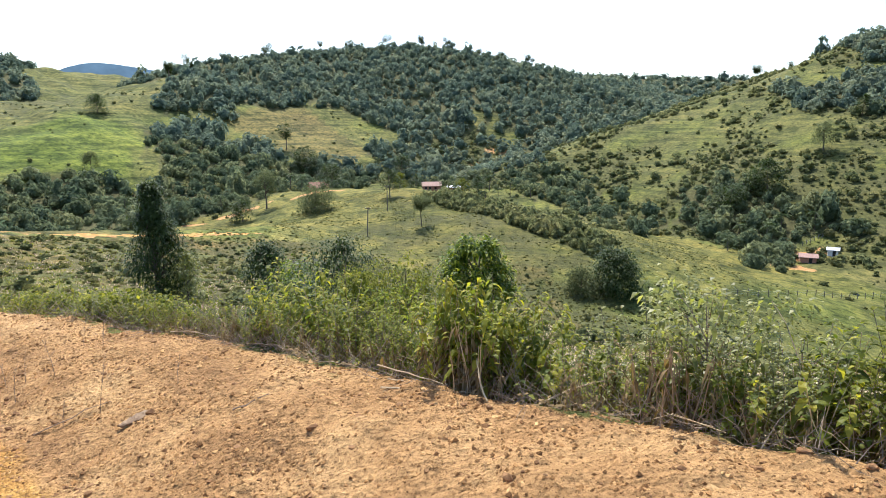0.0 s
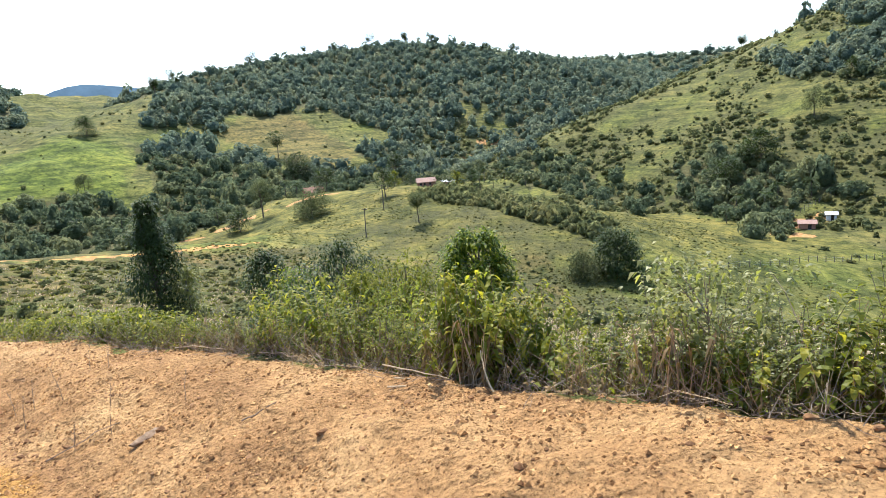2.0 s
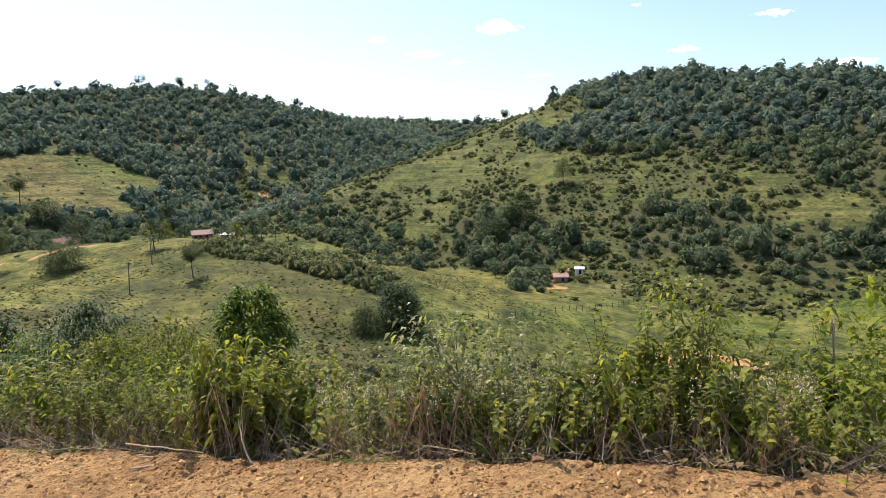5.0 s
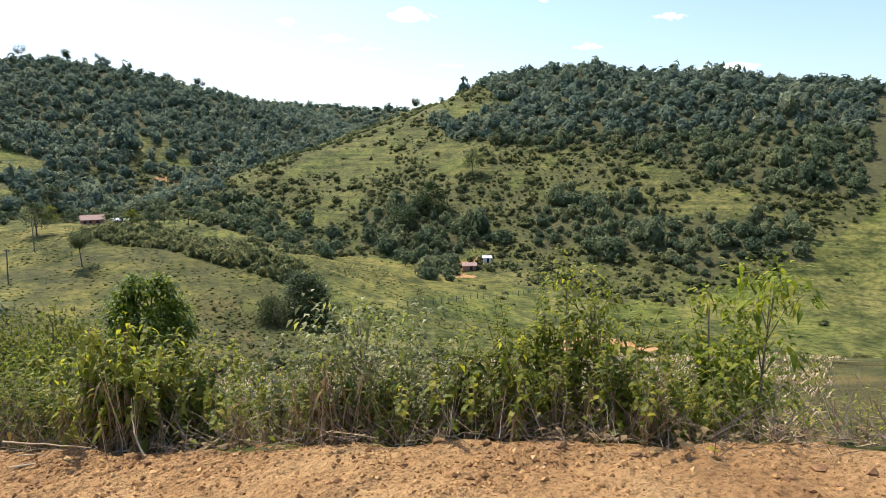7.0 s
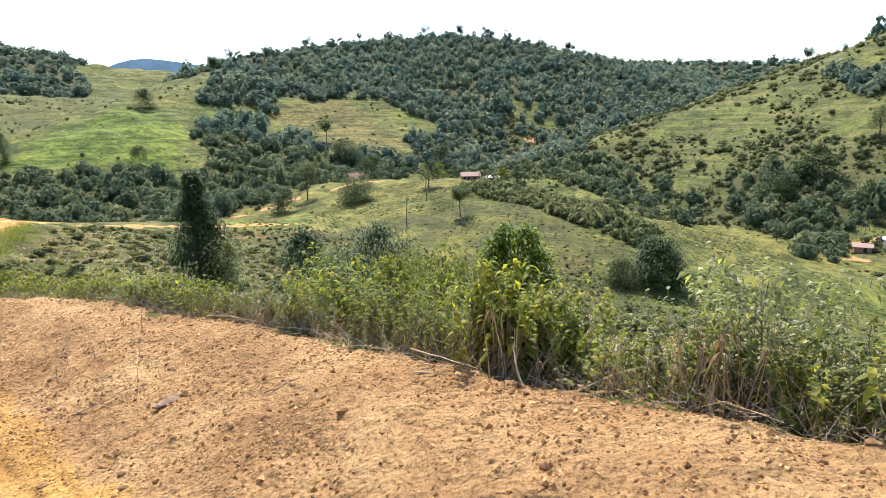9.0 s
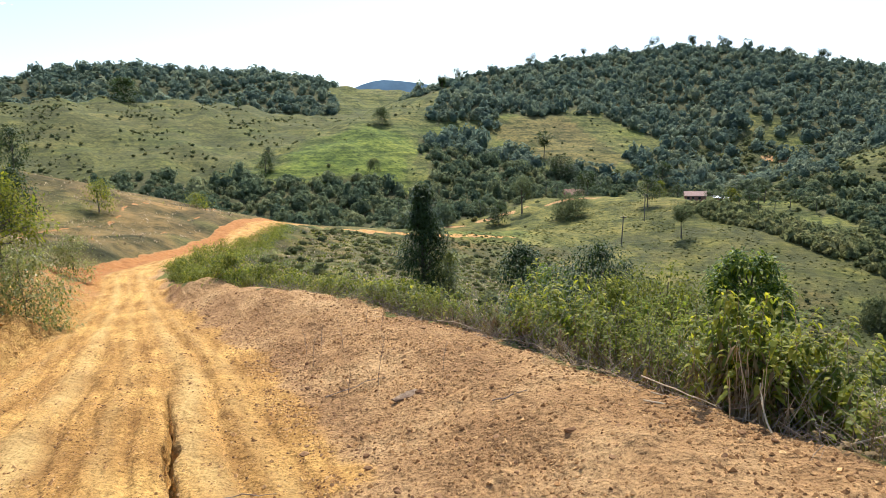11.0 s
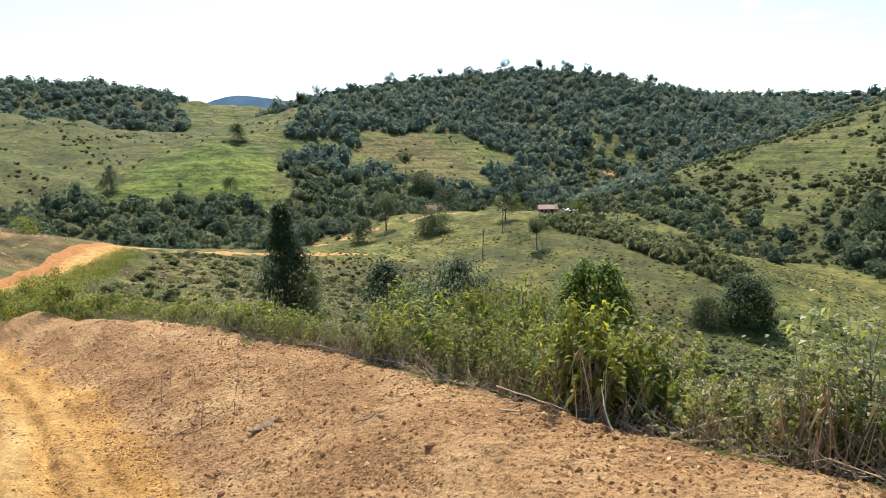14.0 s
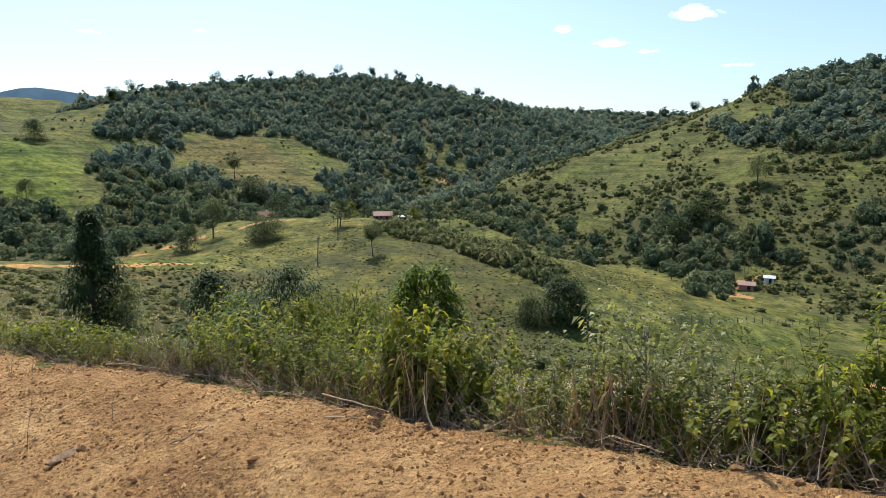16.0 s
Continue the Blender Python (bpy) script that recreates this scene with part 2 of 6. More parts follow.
WIRE = mottled("aluminium_wire", (0.45, 0.45, 0.46), (0.6, 0.6, 0.62), 3, 0.4, 0.0, 0.001, None, 0.5)
BARK_PIECE = mottled("weathered_board", (0.10, 0.062, 0.036), (0.30, 0.205, 0.125), 22, 0.9, 0.6, 0.006, (1, 0.25, 1))


def cloud_material():
    """Thin vapour: each puff lets much of the sky through, and glows white in place of sunlight."""
    g = Nodes("cloud")
    thin_air, white = g.add("ShaderNodeBsdfTransparent"), g.add("ShaderNodeEmission", Strength=2.2)
    m = g.tree.nodes.new("ShaderNodeMixShader")
    m.inputs[0].default_value = 0.05
    g.link(thin_air.outputs[0], m.inputs[1])
    g.link(white.outputs[0], m.inputs[2])
    g.link(m.outputs[0], g.out.inputs[0])
    return g.mat


CLOUD = cloud_material()

# ---- the lie of the land: a hillside road above a valley, ringed by hills ----
ROAD = [(15, -15.5, 1.9), (8.2, -8.8, 0.8), (-0.6, -0.6, -0.65), (-4.9, 3.4, -1.36), (-9.6, 7.8, -2.15), (-16, 13.4, -3.1), (-21.7, 18.5, -3.75), (-26.2, 25.6, -4.8),
        (-35.0, 39.8, -6.9), (-47.0, 62.2, -10.1), (-54, 84, -13.1), (-44, 106, -16.5), (-36.7, 119.6, -18.3), (-30, 137, -20.6), (-24, 156, -23.5)]
FAR_ROAD = [(-80, 196, 0), (-71, 203, 0), (-65, 210, 0), (-59, 216, 0), (-47, 216, 0), (-35, 217, 0), (-27, 214, 0), (-8, 209, 0)]


def smooth_line(points, step):
    """Points along a rounded line through the given ones."""
    p = np.array(points, float)
    q = np.vstack([2 * p[0] - p[1], p, 2 * p[-1] - p[-2]])
    out = []
    for i in range(1, len(q) - 2):
        k = max(2, int(np.linalg.norm(q[i + 1] - q[i]) / step))
        for u in np.arange(k) / k:
            a, b, c, d = q[i - 1], q[i], q[i + 1], q[i + 2]
            out.append(0.5 * (2 * b + (c - a) * u + (2 * a - 5 * b + 4 * c - d) * u * u + (3 * b - a - 3 * c + d) * u ** 3))
    out.append(p[-1])
    return np.array(out)


ROAD_LINE = smooth_line(ROAD, 2.0)
ROAD_RUN = np.concatenate([[0], np.cumsum(np.linalg.norm(np.diff(ROAD_LINE[:, :2], axis=0), axis=1))])
ROAD_DIR = np.gradient(ROAD_LINE[:, :2], axis=0)
ROAD_DIR /= np.linalg.norm(ROAD_DIR, axis=1)[:, None]

# ridges: (side slope, roundness of the crest, crest points)
RIDGES = {
    "main": (0.40, 12, [(-185, 486, 43), (-136, 584, 63), (-87, 634, 73), (-17, 650, 76), (33, 640, 67), (87, 634, 57), (145, 644, 44), (220, 720, 41)]),
    "field_spur": (0.36, 14, [(-150, 540, 46), (-95, 455, 13), (-62, 395, -6), (-40, 345, -22)]),
    "green_spur": (0.36, 8, [(-182, 470, 38), (-184, 400, 26), (-180, 335, 12.5), (-176, 267, -1), (-169, 201, -17)]),
    "far": (0.3, 15, [(60, 1010, 66), (187, 982, 72), (376, 1034, 73), (474, 993, 70), (640, 900, 68), (800, 700, 78)]),
    "right": (0.40, 14, [(247, 503, 33), (257, 452, 42), (275, 394, 55), (298, 350, 56.5), (343, 242, 41), (400, 130, 32)]),
    "right_spur": (0.38, 12, [(247, 503, 30), (179, 391, 16), (111, 363, 2.5), (67, 333, -14.6), (28, 329, -27)]),
    "fence_spur": (0.36, 12, [(255, 430, 36), (205, 330, -9), (165, 245, -30)]),
    "right_knee": (0.36, 12, [(350, 230, 30), (271, 188, -13), (225, 165, -27)]),
    "left": (0.27, 18, [(-440, 40, -4), (-349, 150, 6), (-369, 201, 18), (-363, 266, 26), (-342, 365, 28), (-336, 397, 24), (-315, 463, 19), (-285, 530, 24)]),
    "left_wood": (0.36, 14, [(-800, 100, -7), (-555, 228, 15), (-553, 280, 35), (-546, 371, 53), (-536, 451, 72), (-499, 519, 70), (-446, 591, 71), (-412, 636, 61), (-353, 718, 57), (-250, 830, 52)]),
    "brown": (0.2, 20, [(-1700, 420, 48), (-1450, 620, 50), (-1300, 900, 30)]),
    "farm": (0.2, 16, [(-24, 300, -28), (32, 285, -28.5)]),
    "near_left": (0.30, 6, [(-120, -30, 8), (-95, 0, 6.4), (-72, 22, 3.4), (-68, 30, 0.8), (-66, 38, -3.2), (-66, 44, -6)]),
    "knoll": (0.30, 14, [(-70, 262, -27), (-36, 228, -20.5), (-7, 190, -18), (6.5, 152, -19), (20, 140, -22), (36, 140, -27.5), (52, 150, -33)]),
}
RIDGE_LINES = {k: (m, r, smooth_line(p, 28.0)) for k, (m, r, p) in RIDGES.items()}


def to_line(x, y, line):
    """Nearest distance to a line of points, and the height of the line there."""
    best, top = np.full(x.shape, 1e18), np.zeros(x.shape)
    for a, b in zip(line[:-1], line[1:]):
        d = b - a
        u = np.clip(((x - a[0]) * d[0] + (y - a[1]) * d[1]) / (d[0] ** 2 + d[1] ** 2), 0, 1)
        q = (x - a[0] - u * d[0]) ** 2 + (y - a[1] - u * d[1]) ** 2
        near = q < best
        best, top = np.where(near, q, best), np.where(near, a[2] + u * d[2], top)
    return np.sqrt(best), top


def ridge_height(x, y, slope, round_, line):
    """The height of a ridge with a rounded crest along a line."""
    best = np.full(x.shape, -1e9)
    for a, b in zip(line[:-1], line[1:]):
        d = b - a
        u = np.clip(((x - a[0]) * d[0] + (y - a[1]) * d[1]) / (d[0] ** 2 + d[1] ** 2), 0, 1)
        q = (x - a[0] - u * d[0]) ** 2 + (y - a[1] - u * d[1]) ** 2
        best = np.maximum(best, a[2] + u * d[2] + round_ * slope - slope * np.sqrt(q + round_ ** 2))
    return best


def waves(x, y, size, seed=0):
    """Soft uneven relief between about -1 and 1, of the given size in metres."""
    g = np.random.RandomState(seed)
    out = np.zeros(np.shape(x))
    for i in range(6):
        a, ph, k = g.uniform(0, 6.283), g.uniform(0, 6.283), g.uniform(0.6, 1.7) * 6.283 / size
        out += np.sin((x * math.cos(a) + y * math.sin(a)) * k + ph + 0.7 * np.sin((x * math.sin(a) - y * math.cos(a)) * k * 0.6 + 2 * ph))
    return out / 3.2


def grain(x, y, size, seed=0):
    """Uneven relief without direction, between -1 and 1."""
    u, v = np.asarray(x) / size + 31.7 * seed, np.asarray(y) / size - 17.3 * seed
    i, j = np.floor(u), np.floor(v)
    a, b = u - i, v - j
    a, b = a * a * (3 - 2 * a), b * b * (3 - 2 * b)

    def corner(p, q):
        h = np.sin(p * 127.1 + q * 311.7 + seed * 74.7) * 43758.5453
        return (h - np.floor(h)) * 2 - 1

    return (corner(i, j) * (1 - a) + corner(i + 1, j) * a) * (1 - b) + (corner(i, j + 1) * (1 - a) + corner(i + 1, j + 1) * a) * b


def road_frame(x, y):
    """Distance along the road, signed distance to its right, and the road's height near by."""
    shape = x.shape
    x, y = x.ravel(), y.ravel()
    s, n, z = np.empty(x.size), np.empty(x.size), np.empty(x.size)
    for i in range(0, x.size, 20000):
        dx, dy = x[i:i + 20000, None] - ROAD_LINE[:, 0], y[i:i + 20000, None] - ROAD_LINE[:, 1]
        q = dx * dx + dy * dy
        j = q.argmin(1)
        k = np.arange(len(j))
        along = dx[k, j] * ROAD_DIR[j, 0] + dy[k, j] * ROAD_DIR[j, 1]
        s[i:i + 20000] = ROAD_RUN[j] + np.clip(along, -2, 2)
        side = dx[k, j] * ROAD_DIR[j, 1] - dy[k, j] * ROAD_DIR[j, 0]
        n[i:i + 20000] = np.where(side >= 0, 1, -1) * np.where(np.abs(along) < 2, np.abs(side), np.sqrt(q[k, j]))
        w = 1 / (q + 1.5) ** 2
        z[i:i + 20000] = (w * ROAD_LINE[:, 2]).sum(1) / w.sum(1)
    return s.reshape(shape), n.reshape(shape), z.reshape(shape)


def ramp(v, a, b):
    u = np.clip((v - a) / (b - a), 0, 1)
    return u * u * (3 - 2 * u)


HERE = ROAD_RUN[np.argmin(np.hypot(ROAD_LINE[:, 0], ROAD_LINE[:, 1]))]   # the run of the road where the walk is


TRACKS = ((-0.58, 0.22, 1.0), (1.05, 0.17, 0.95), (-1.45, 0.13, 0.5), (1.6, 0.12, 0.4), (0.2, 0.1, 0.4))   # pale worn bands: place, width, strength
RUTS = ((-0.32, 0.06, 0.07), (-0.9, 0.05, 0.09), (-1.2, 0.035, 0.06), (0.42, 0.04, 0.06), (1.32, 0.06, 0.08), (1.8, 0.05, 0.10), (0.0, 0.035, 0.07), (-1.75, 0.04, 0.08), (-2.1, 0.03, 0.10))


def soil_edge(far):
    """How far to the right of the road's middle the bare soil ends."""
    return np.interp(far, (-40, 6, 9, 12, 13.3, 16, 19, 21, 200), (4.6, 4.5, 4.15, 3.9, 3.5, 2.7, 1.7, 1.25, 1.25))


def berm_foot(far):
    """Where the road ends on its right and the berm of loose soil begins."""
    return np.interp(far, (-40, 9, 12.5, 14.5, 18, 23, 200), (2.1, 2.1, 1.7, 1.4, 1.1, 0.95, 1.1))


def bank_foot(far):
    """Where the road ends on its left and the cut bank begins."""
    return np.interp(far, (-40, 9, 12.3, 16, 24, 34, 40, 300), (2.35, 2.3, 1.9, 1.5, 1.15, 1.2, 1.4, 1.5))


def across(far, n):
    """The place across the road, drawn out to the width that it has near the walk."""
    a, b = bank_foot(far), berm_foot(far)
    return (n - (b - a) / 2) * 4.4 / (a + b)


def sway(s):
    """How far the wheel tracks wander from the middle of the road."""
    return 0.07 * np.sin(s * 0.31 + 1.0) + 0.04 * np.sin(s * 0.83)


def hillside(x, y, fine=True):
    s, n, z = road_frame(x, y)
    far = s - HERE
    wob = 0.18 * waves(x, y, 5.0, 3)
    # right of the road: a berm of loose soil, then the slope down
    foot, edge = berm_foot(far), soil_edge(far)
    tall = 0.52 * (1 - 0.85 * ramp(far, 18, 23)) * (1 + (0.06 + 0.2 * ramp(far, 9, 13)) * waves(x, y, 4.2, 26))
    berm = tall * ramp(n + 0.5 * wob, foot - 0.15, foot + 0.15 + 0.72 * (edge - foot)) * (1 - ramp(n + wob, edge, edge + 1.9))
    over = np.maximum(n - edge, 0)
    right = berm - 0.16 * over - 0.12 * np.minimum(over, 6) - 0.075 * np.maximum(over - 8, 0) + 0.85 * ramp(far, 10, 20) * ramp(over, 2, 9)
    # left of the road: a cut bank, then a grassy hillside that levels off and falls away
    height = 1.35 - 0.4 * ramp(far, 15, 25) - 0.25 * ramp(far, 45, 75) - 0.4 * ramp(far, 85, 110)
    height = height * (1 + 0.25 * waves(x, y, 3.5, 5) * (1 - ramp(far, 14, 22)) + 0.12 * waves(x, y, 15, 5) * ramp(far, 14, 22)) * (1 - 0.6 * np.exp(-((far - 16.2) / 0.9) ** 2))
    m = -n + 2.35 - bank_foot(far)
    rise = 0.13 * (1 - ramp(far, 60, 95)) * np.minimum(np.maximum(m - 4, 0), 30) - 0.27 * np.maximum(m - (34 - 26 * ramp(far, 45, 85)), 0) * ramp(far, -30, 10)
    plain = ramp(m + 0.5 * wob * (1 - ramp(far, 16, 24)), 2.3, 3.7 + 1.4 * ramp(far, 20, 30))
    if fine:
        # a broken face of five ledges, each wandering in and out on its own
        lump = 0.20 * grain(s, s * 0, 1.1, 16) + 0.10 * grain(s, n * 0.25, 0.34, 17)
        step = 0
        for i in range(5):
            ledge = m + 0.4 * wob + lump + 0.16 * grain(s, s * 0, 0.75, 60 + i) + 0.09 * grain(s, s * 0, 0.27, 70 + i)
            step = step + 0.2 * ramp(ledge, 2.3 + 0.29 * i, 2.5 + 0.31 * i)
        smooth = ramp(far, 18, 28)
        plain = step * (1 - smooth) + plain * smooth
    left = height * plain + rise
    out = z + np.where(n > 0, right, left)
    if fine:
        near = np.exp(-((x + 3) ** 2 + (y - 4) ** 2) / 40 ** 2)
        # ruts along the wheel tracks, and a washed-out groove
        lane = across(far, n)
        on = ramp(lane, -2.6, -2.0) * (1 - ramp(lane, 1.7, 2.3))
        lay = sway(s)
        for at, deep, wide in RUTS:
            jog = 0.035 * grain(s, s * 0, 0.9, 80 + int(at * 20)) + 0.02 * grain(s, s * 0, 0.23, 90 + int(at * 20))
            out = out - near * on * deep * (0.8 + 0.5 * grain(s, s * 0, 1.3, 95 + int(at * 20))) * np.exp(-((lane - at - lay - jog) / wide) ** 2)
        bend = 0.03 * waves(s, s * 0, 1.6, 2) + 0.025 * grain(s, s * 0, 0.35, 27) + 0.015 * grain(s, s * 0, 0.12, 28)
        wide = 0.03 + 0.04 * np.exp(-((far - 6.6) / 0.25) ** 2) + 0.012 * grain(s, s * 0, 0.3, 29)
        groove = np.exp(-((n - 0.62 - bend) / wide) ** 4) * ramp(far, 3.4, 4.6) * (1 - ramp(far, 7.4, 9.5))
        out = out - (0.20 + 0.12 * np.exp(-((far - 6.6) / 0.35) ** 2)) * groove
        out = out - 0.07 * np.exp(-((n - 0.62 - bend) / 0.16) ** 2) * ramp(far, 2.6, 4.0) * (1 - ramp(far, 10, 13))
        bank = ramp(m, 2.3, 2.9) * (1 - ramp(m, 3.6, 4.4))
        out = out + near * bank * (0.10 * grain(x, y, 0.45, 11) + 0.10 * grain(x, y, 0.22, 13) + 0.05 * grain(x, y, 0.11, 18))
        crack = (1 - np.abs(grain(s + 0.9 * m, m * 0.4, 0.8, 19))) ** 7 + 0.6 * (1 - np.abs(grain(s + 0.4 * m, m, 0.4, 20))) ** 7
        out = out - near * bank * 0.34 * crack * (1 - ramp(far, 18, 26))
        out = out + near * (0.012 * grain(x, y, 0.6, 6) + 0.008 * grain(x, y, 0.21, 7) + 0.004 * grain(s, n * 2, 0.11, 14))
        loose = ramp(n, foot - 0.5, foot + 0.2) * (1 - ramp(n, 5, 7))
        out = out + near * on * (0.016 * grain(s * 0.5, n, 0.16, 81) + 0.010 * grain(s * 0.4, n, 0.08, 82))
        out = out + near * loose * (0.026 * grain(x, y, 0.5, 9) + 0.024 * grain(x, y, 0.24, 10) + 0.018 * grain(x, y, 0.12, 15) + 0.008 * grain(x, y, 0.06, 89))
    return out


def land(x, y, fine=True):
    """The height of the ground at x, y (arrays)."""
    x, y = np.atleast_1d(np.asarray(x, float)), np.atleast_1d(np.asarray(y, float))
    away = np.hypot(x, y)
    heights = [hillside(x, y, fine)]
    base = np.clip(-33 - 0.055 * (x + 20), -41, -16) + 3 * waves(x, y, 160, 21) * ramp(away, 150, 300)
    heights.append(base)
    shift = 6 * waves(x, y, 120, 22) * ramp(away, 120, 300), 6 * waves(x, y, 120, 23) * ramp(away, 120, 300)
    for m, r, line in RIDGE_LINES.values():
        heights.append(np.maximum(ridge_height(x + shift[0], y + shift[1], m, r, line), -200))
    heights = np.array(heights)
    soft = 0.4 + 3.0 * ramp(away, 30, 220)
    top = heights.max(0)
    out = top + soft * np.log(np.exp((heights - top) / soft).sum(0)) - soft * 0.1
    folds = ramp(-x, 140, 200) * ramp(away, 180, 260) * (1 - ramp(away, 700, 900))
    out = out + folds * (2.0 * waves(x, y, 46, 87) + 0.8 * waves(x, y, 19, 88))
    return out + 0.5 * waves(x, y, 30, 24) * ramp(away, 60, 200) + 0.12 * waves(x, y, 7, 25) * ramp(away, 14, 40)

# ---- the ground: one sheet to the horizon, finer near the walk ----
def inside(x, y, poly):
    out = np.zeros(np.shape(x), bool)
    for (ax, ay), (bx, by) in zip(poly, poly[1:] + poly[:1]):
        cross = (ay > y) != (by > y)
        with np.errstate(divide="ignore", invalid="ignore"):
            out ^= cross & (x < (bx - ax) * (y - ay) / (by - ay + 1e-12) + ax)
    return out


AREAS = {
    "field": [(-132, 378), (-115, 426), (-96, 445), (-75, 416), (-42, 371), (-47, 343), (-73, 333), (-97, 359)],
    "spur_wood": [(-158, 352), (-167, 407), (-182, 470), (-189, 500), (-132, 749), (-96, 447), (-115, 428), (-139, 375)],
    "grove": [(-142, 326), (-141, 352), (-127, 350), (-101, 330), (-92, 347), (-79, 317), (-95, 280), (-111, 264), (-118, 265)],
    "spur_foot": [(-118, 265), (-98, 300), (-70, 325), (-40, 343), (-30, 318), (-60, 262), (-75, 206), (-109, 240)],
    "right_wood": [(234, 394), (310, 560), (520, 347), (520, 100), (238, 128), (222, 150), (222, 180), (217, 200), (220, 221), (202, 236), (179, 270), (164, 307), (180, 344), (199, 330), (230, 323)],
    "right_thick": [(68, 287), (99, 324), (120, 313), (157, 260), (195, 243), (215, 216), (186, 178), (150, 185), (119, 225)],
    "right_open": [(75, 329), (98, 342), (133, 365), (168, 358), (163, 302), (161, 267), (166, 229), (134, 273), (110, 319)],
    "right_crest": [(215, 381), (221, 340), (230, 323), (199, 330), (180, 344), (185, 400), (240, 430), (250, 390)],
    "right_strip": [(205, 200), (214, 190), (210, 141), (198, 136), (183, 158)],
    "belt": [(-225, 172), (-200, 203), (-168, 211), (-117, 248), (-75, 206), (-90, 180), (-150, 160), (-215, 160)],
    "hedge": [(-8, 172), (2, 182), (20, 178), (36, 165), (40, 140), (31, 126), (20, 137), (4, 156)],
    "centre": [(-46, 372), (-29, 405), (16, 468), (60, 380), (51, 323), (72, 286), (63, 225), (32, 290), (-24, 326)],
    "centre_foot": [(51, 323), (66, 316), (75, 287), (85, 225), (62, 200), (48, 240)],
    "clearing": [(20, 475), (51, 489), (48, 441), (40, 390), (27, 360), (14, 402)],
    "gully_wood": [(99, 259), (117, 244), (109, 223), (126, 209), (136, 197), (122, 182), (104, 178), (84, 165), (95, 207), (89, 234)],
    "right_low": [(158, 206), (176, 198), (182, 172), (186, 158), (205, 139), (190, 118), (152, 146), (138, 172), (145, 192)],
    "bright": [(-172, 205), (-184, 247), (-182, 300), (-166, 326), (-146, 312), (-119, 263), (-119, 244), (-136, 230), (-149, 214)],
}


def ridge_of(x, y):
    """The number of the ridge that stands highest at each place."""
    best, who = np.full(x.shape, -1e9), np.zeros(x.shape, int)
    for i, (m, r, line) in enumerate(RIDGE_LINES.values()):
        h = ridge_height(x, y, m, r, line)
        who, best = np.where(h > best, i, who), np.maximum(best, h)
    return who


TRACK_LINE = smooth_line(FAR_ROAD, 6.0)
HUT_YARD = np.array([(118.0, 187, 0), (82, 128, 0)])   # the open ground round the hut and below it
WOODED = [list(RIDGE_LINES).index(k) for k in ("main", "far", "left_wood")]


def wooded(x, y):
    """1 where the land is under closed woods."""
    x, y = np.asarray(x, float), np.asarray(y, float)
    wx, wy = x + 7 * waves(x, y, 40, 31) + 3 * waves(x, y, 13, 34), y + 7 * waves(x, y, 40, 32) + 3 * waves(x, y, 13, 35)
    who = ridge_of(wx, wy)
    turn = np.degrees(np.arctan2(wx, wy))
    w = np.isin(who, WOODED[:2]) & (y > 330) & (turn > -26) | (who == WOODED[2]) & (turn < -32.3)
    for k in ("spur_wood", "right_wood", "belt", "gully_wood", "right_low"):
        w |= inside(wx, wy, AREAS[k])
    w &= ~inside(wx, wy, AREAS["field"])
    loose = waves(x, y, 24, 33) + 0.7 * waves(x, y, 11, 36)
    w &= ~(inside(wx, wy, AREAS["centre"]) | inside(wx, wy, AREAS["clearing"]))
    w |= inside(wx, wy, AREAS["centre"]) & ~inside(wx, wy, AREAS["clearing"]) & (loose > -0.35)
    w |= inside(wx, wy, AREAS["clearing"]) & (loose > 0.75)
    w |= (inside(wx, wy, AREAS["grove"]) | inside(wx, wy, AREAS["spur_foot"])) & (loose > -0.6)
    w |= inside(wx, wy, AREAS["centre_foot"]) & (loose > 0.25)
    w &= to_line(x, y, TRACK_LINE)[0] > 5
    w &= to_line(x, y, HUT_YARD)[0] > 10
    return w.astype(float)


RIGHT_HILLS = [list(RIDGE_LINES).index(k) for k in ("right", "right_spur", "fence_spur", "right_knee")]
LEFT_HILL = list(RIDGE_LINES).index("left")


def scrubby(x, y):
    """0 to 1: how thickly low scrub grows on the open hills."""
    x, y = np.asarray(x, float), np.asarray(y, float)
    who = ridge_of(x, y)
    patch = 0.7 * waves(x, y, 48, 61) + 0.5 * waves(x, y, 17, 64) + 0.3 * waves(x, y, 7, 65)
    right = np.isin(who, RIGHT_HILLS) & (x > 45) & (y > 120)
    thick = patch + 0.35 * inside(x, y, AREAS["right_thick"]) + 0.45 * (y < 215) * (x > 125) - 0.75 * inside(x, y, AREAS["right_open"]) - 0.9 * inside(x, y, AREAS["right_strip"]) - 0.7 * inside(x, y, AREAS["right_crest"])
    left = (who == LEFT_HILL) & (x < -150)
    clumps = 0.9 * waves(x, y, 52, 66) + 0.6 * waves(x, y, 17, 64) + 0.4 * waves(x, y, 6, 65) + 0.55 * (np.degrees(np.arctan2(x, y)) < -53)
    loose = inside(x, y, AREAS["grove"]) | inside(x, y, AREAS["spur_foot"]) | inside(x, y, AREAS["centre"]) | inside(x, y, AREAS["centre_foot"])
    return np.where(right, ramp(thick, -0.7, 0.7), np.where(left, ramp(clumps, 0.05, 1.2), np.where(loose, 0.8, np.where((x < -150) & (y > 310), 0.3 * ramp(patch, -0.3, 0.8), 0.0))))


LIE = {}


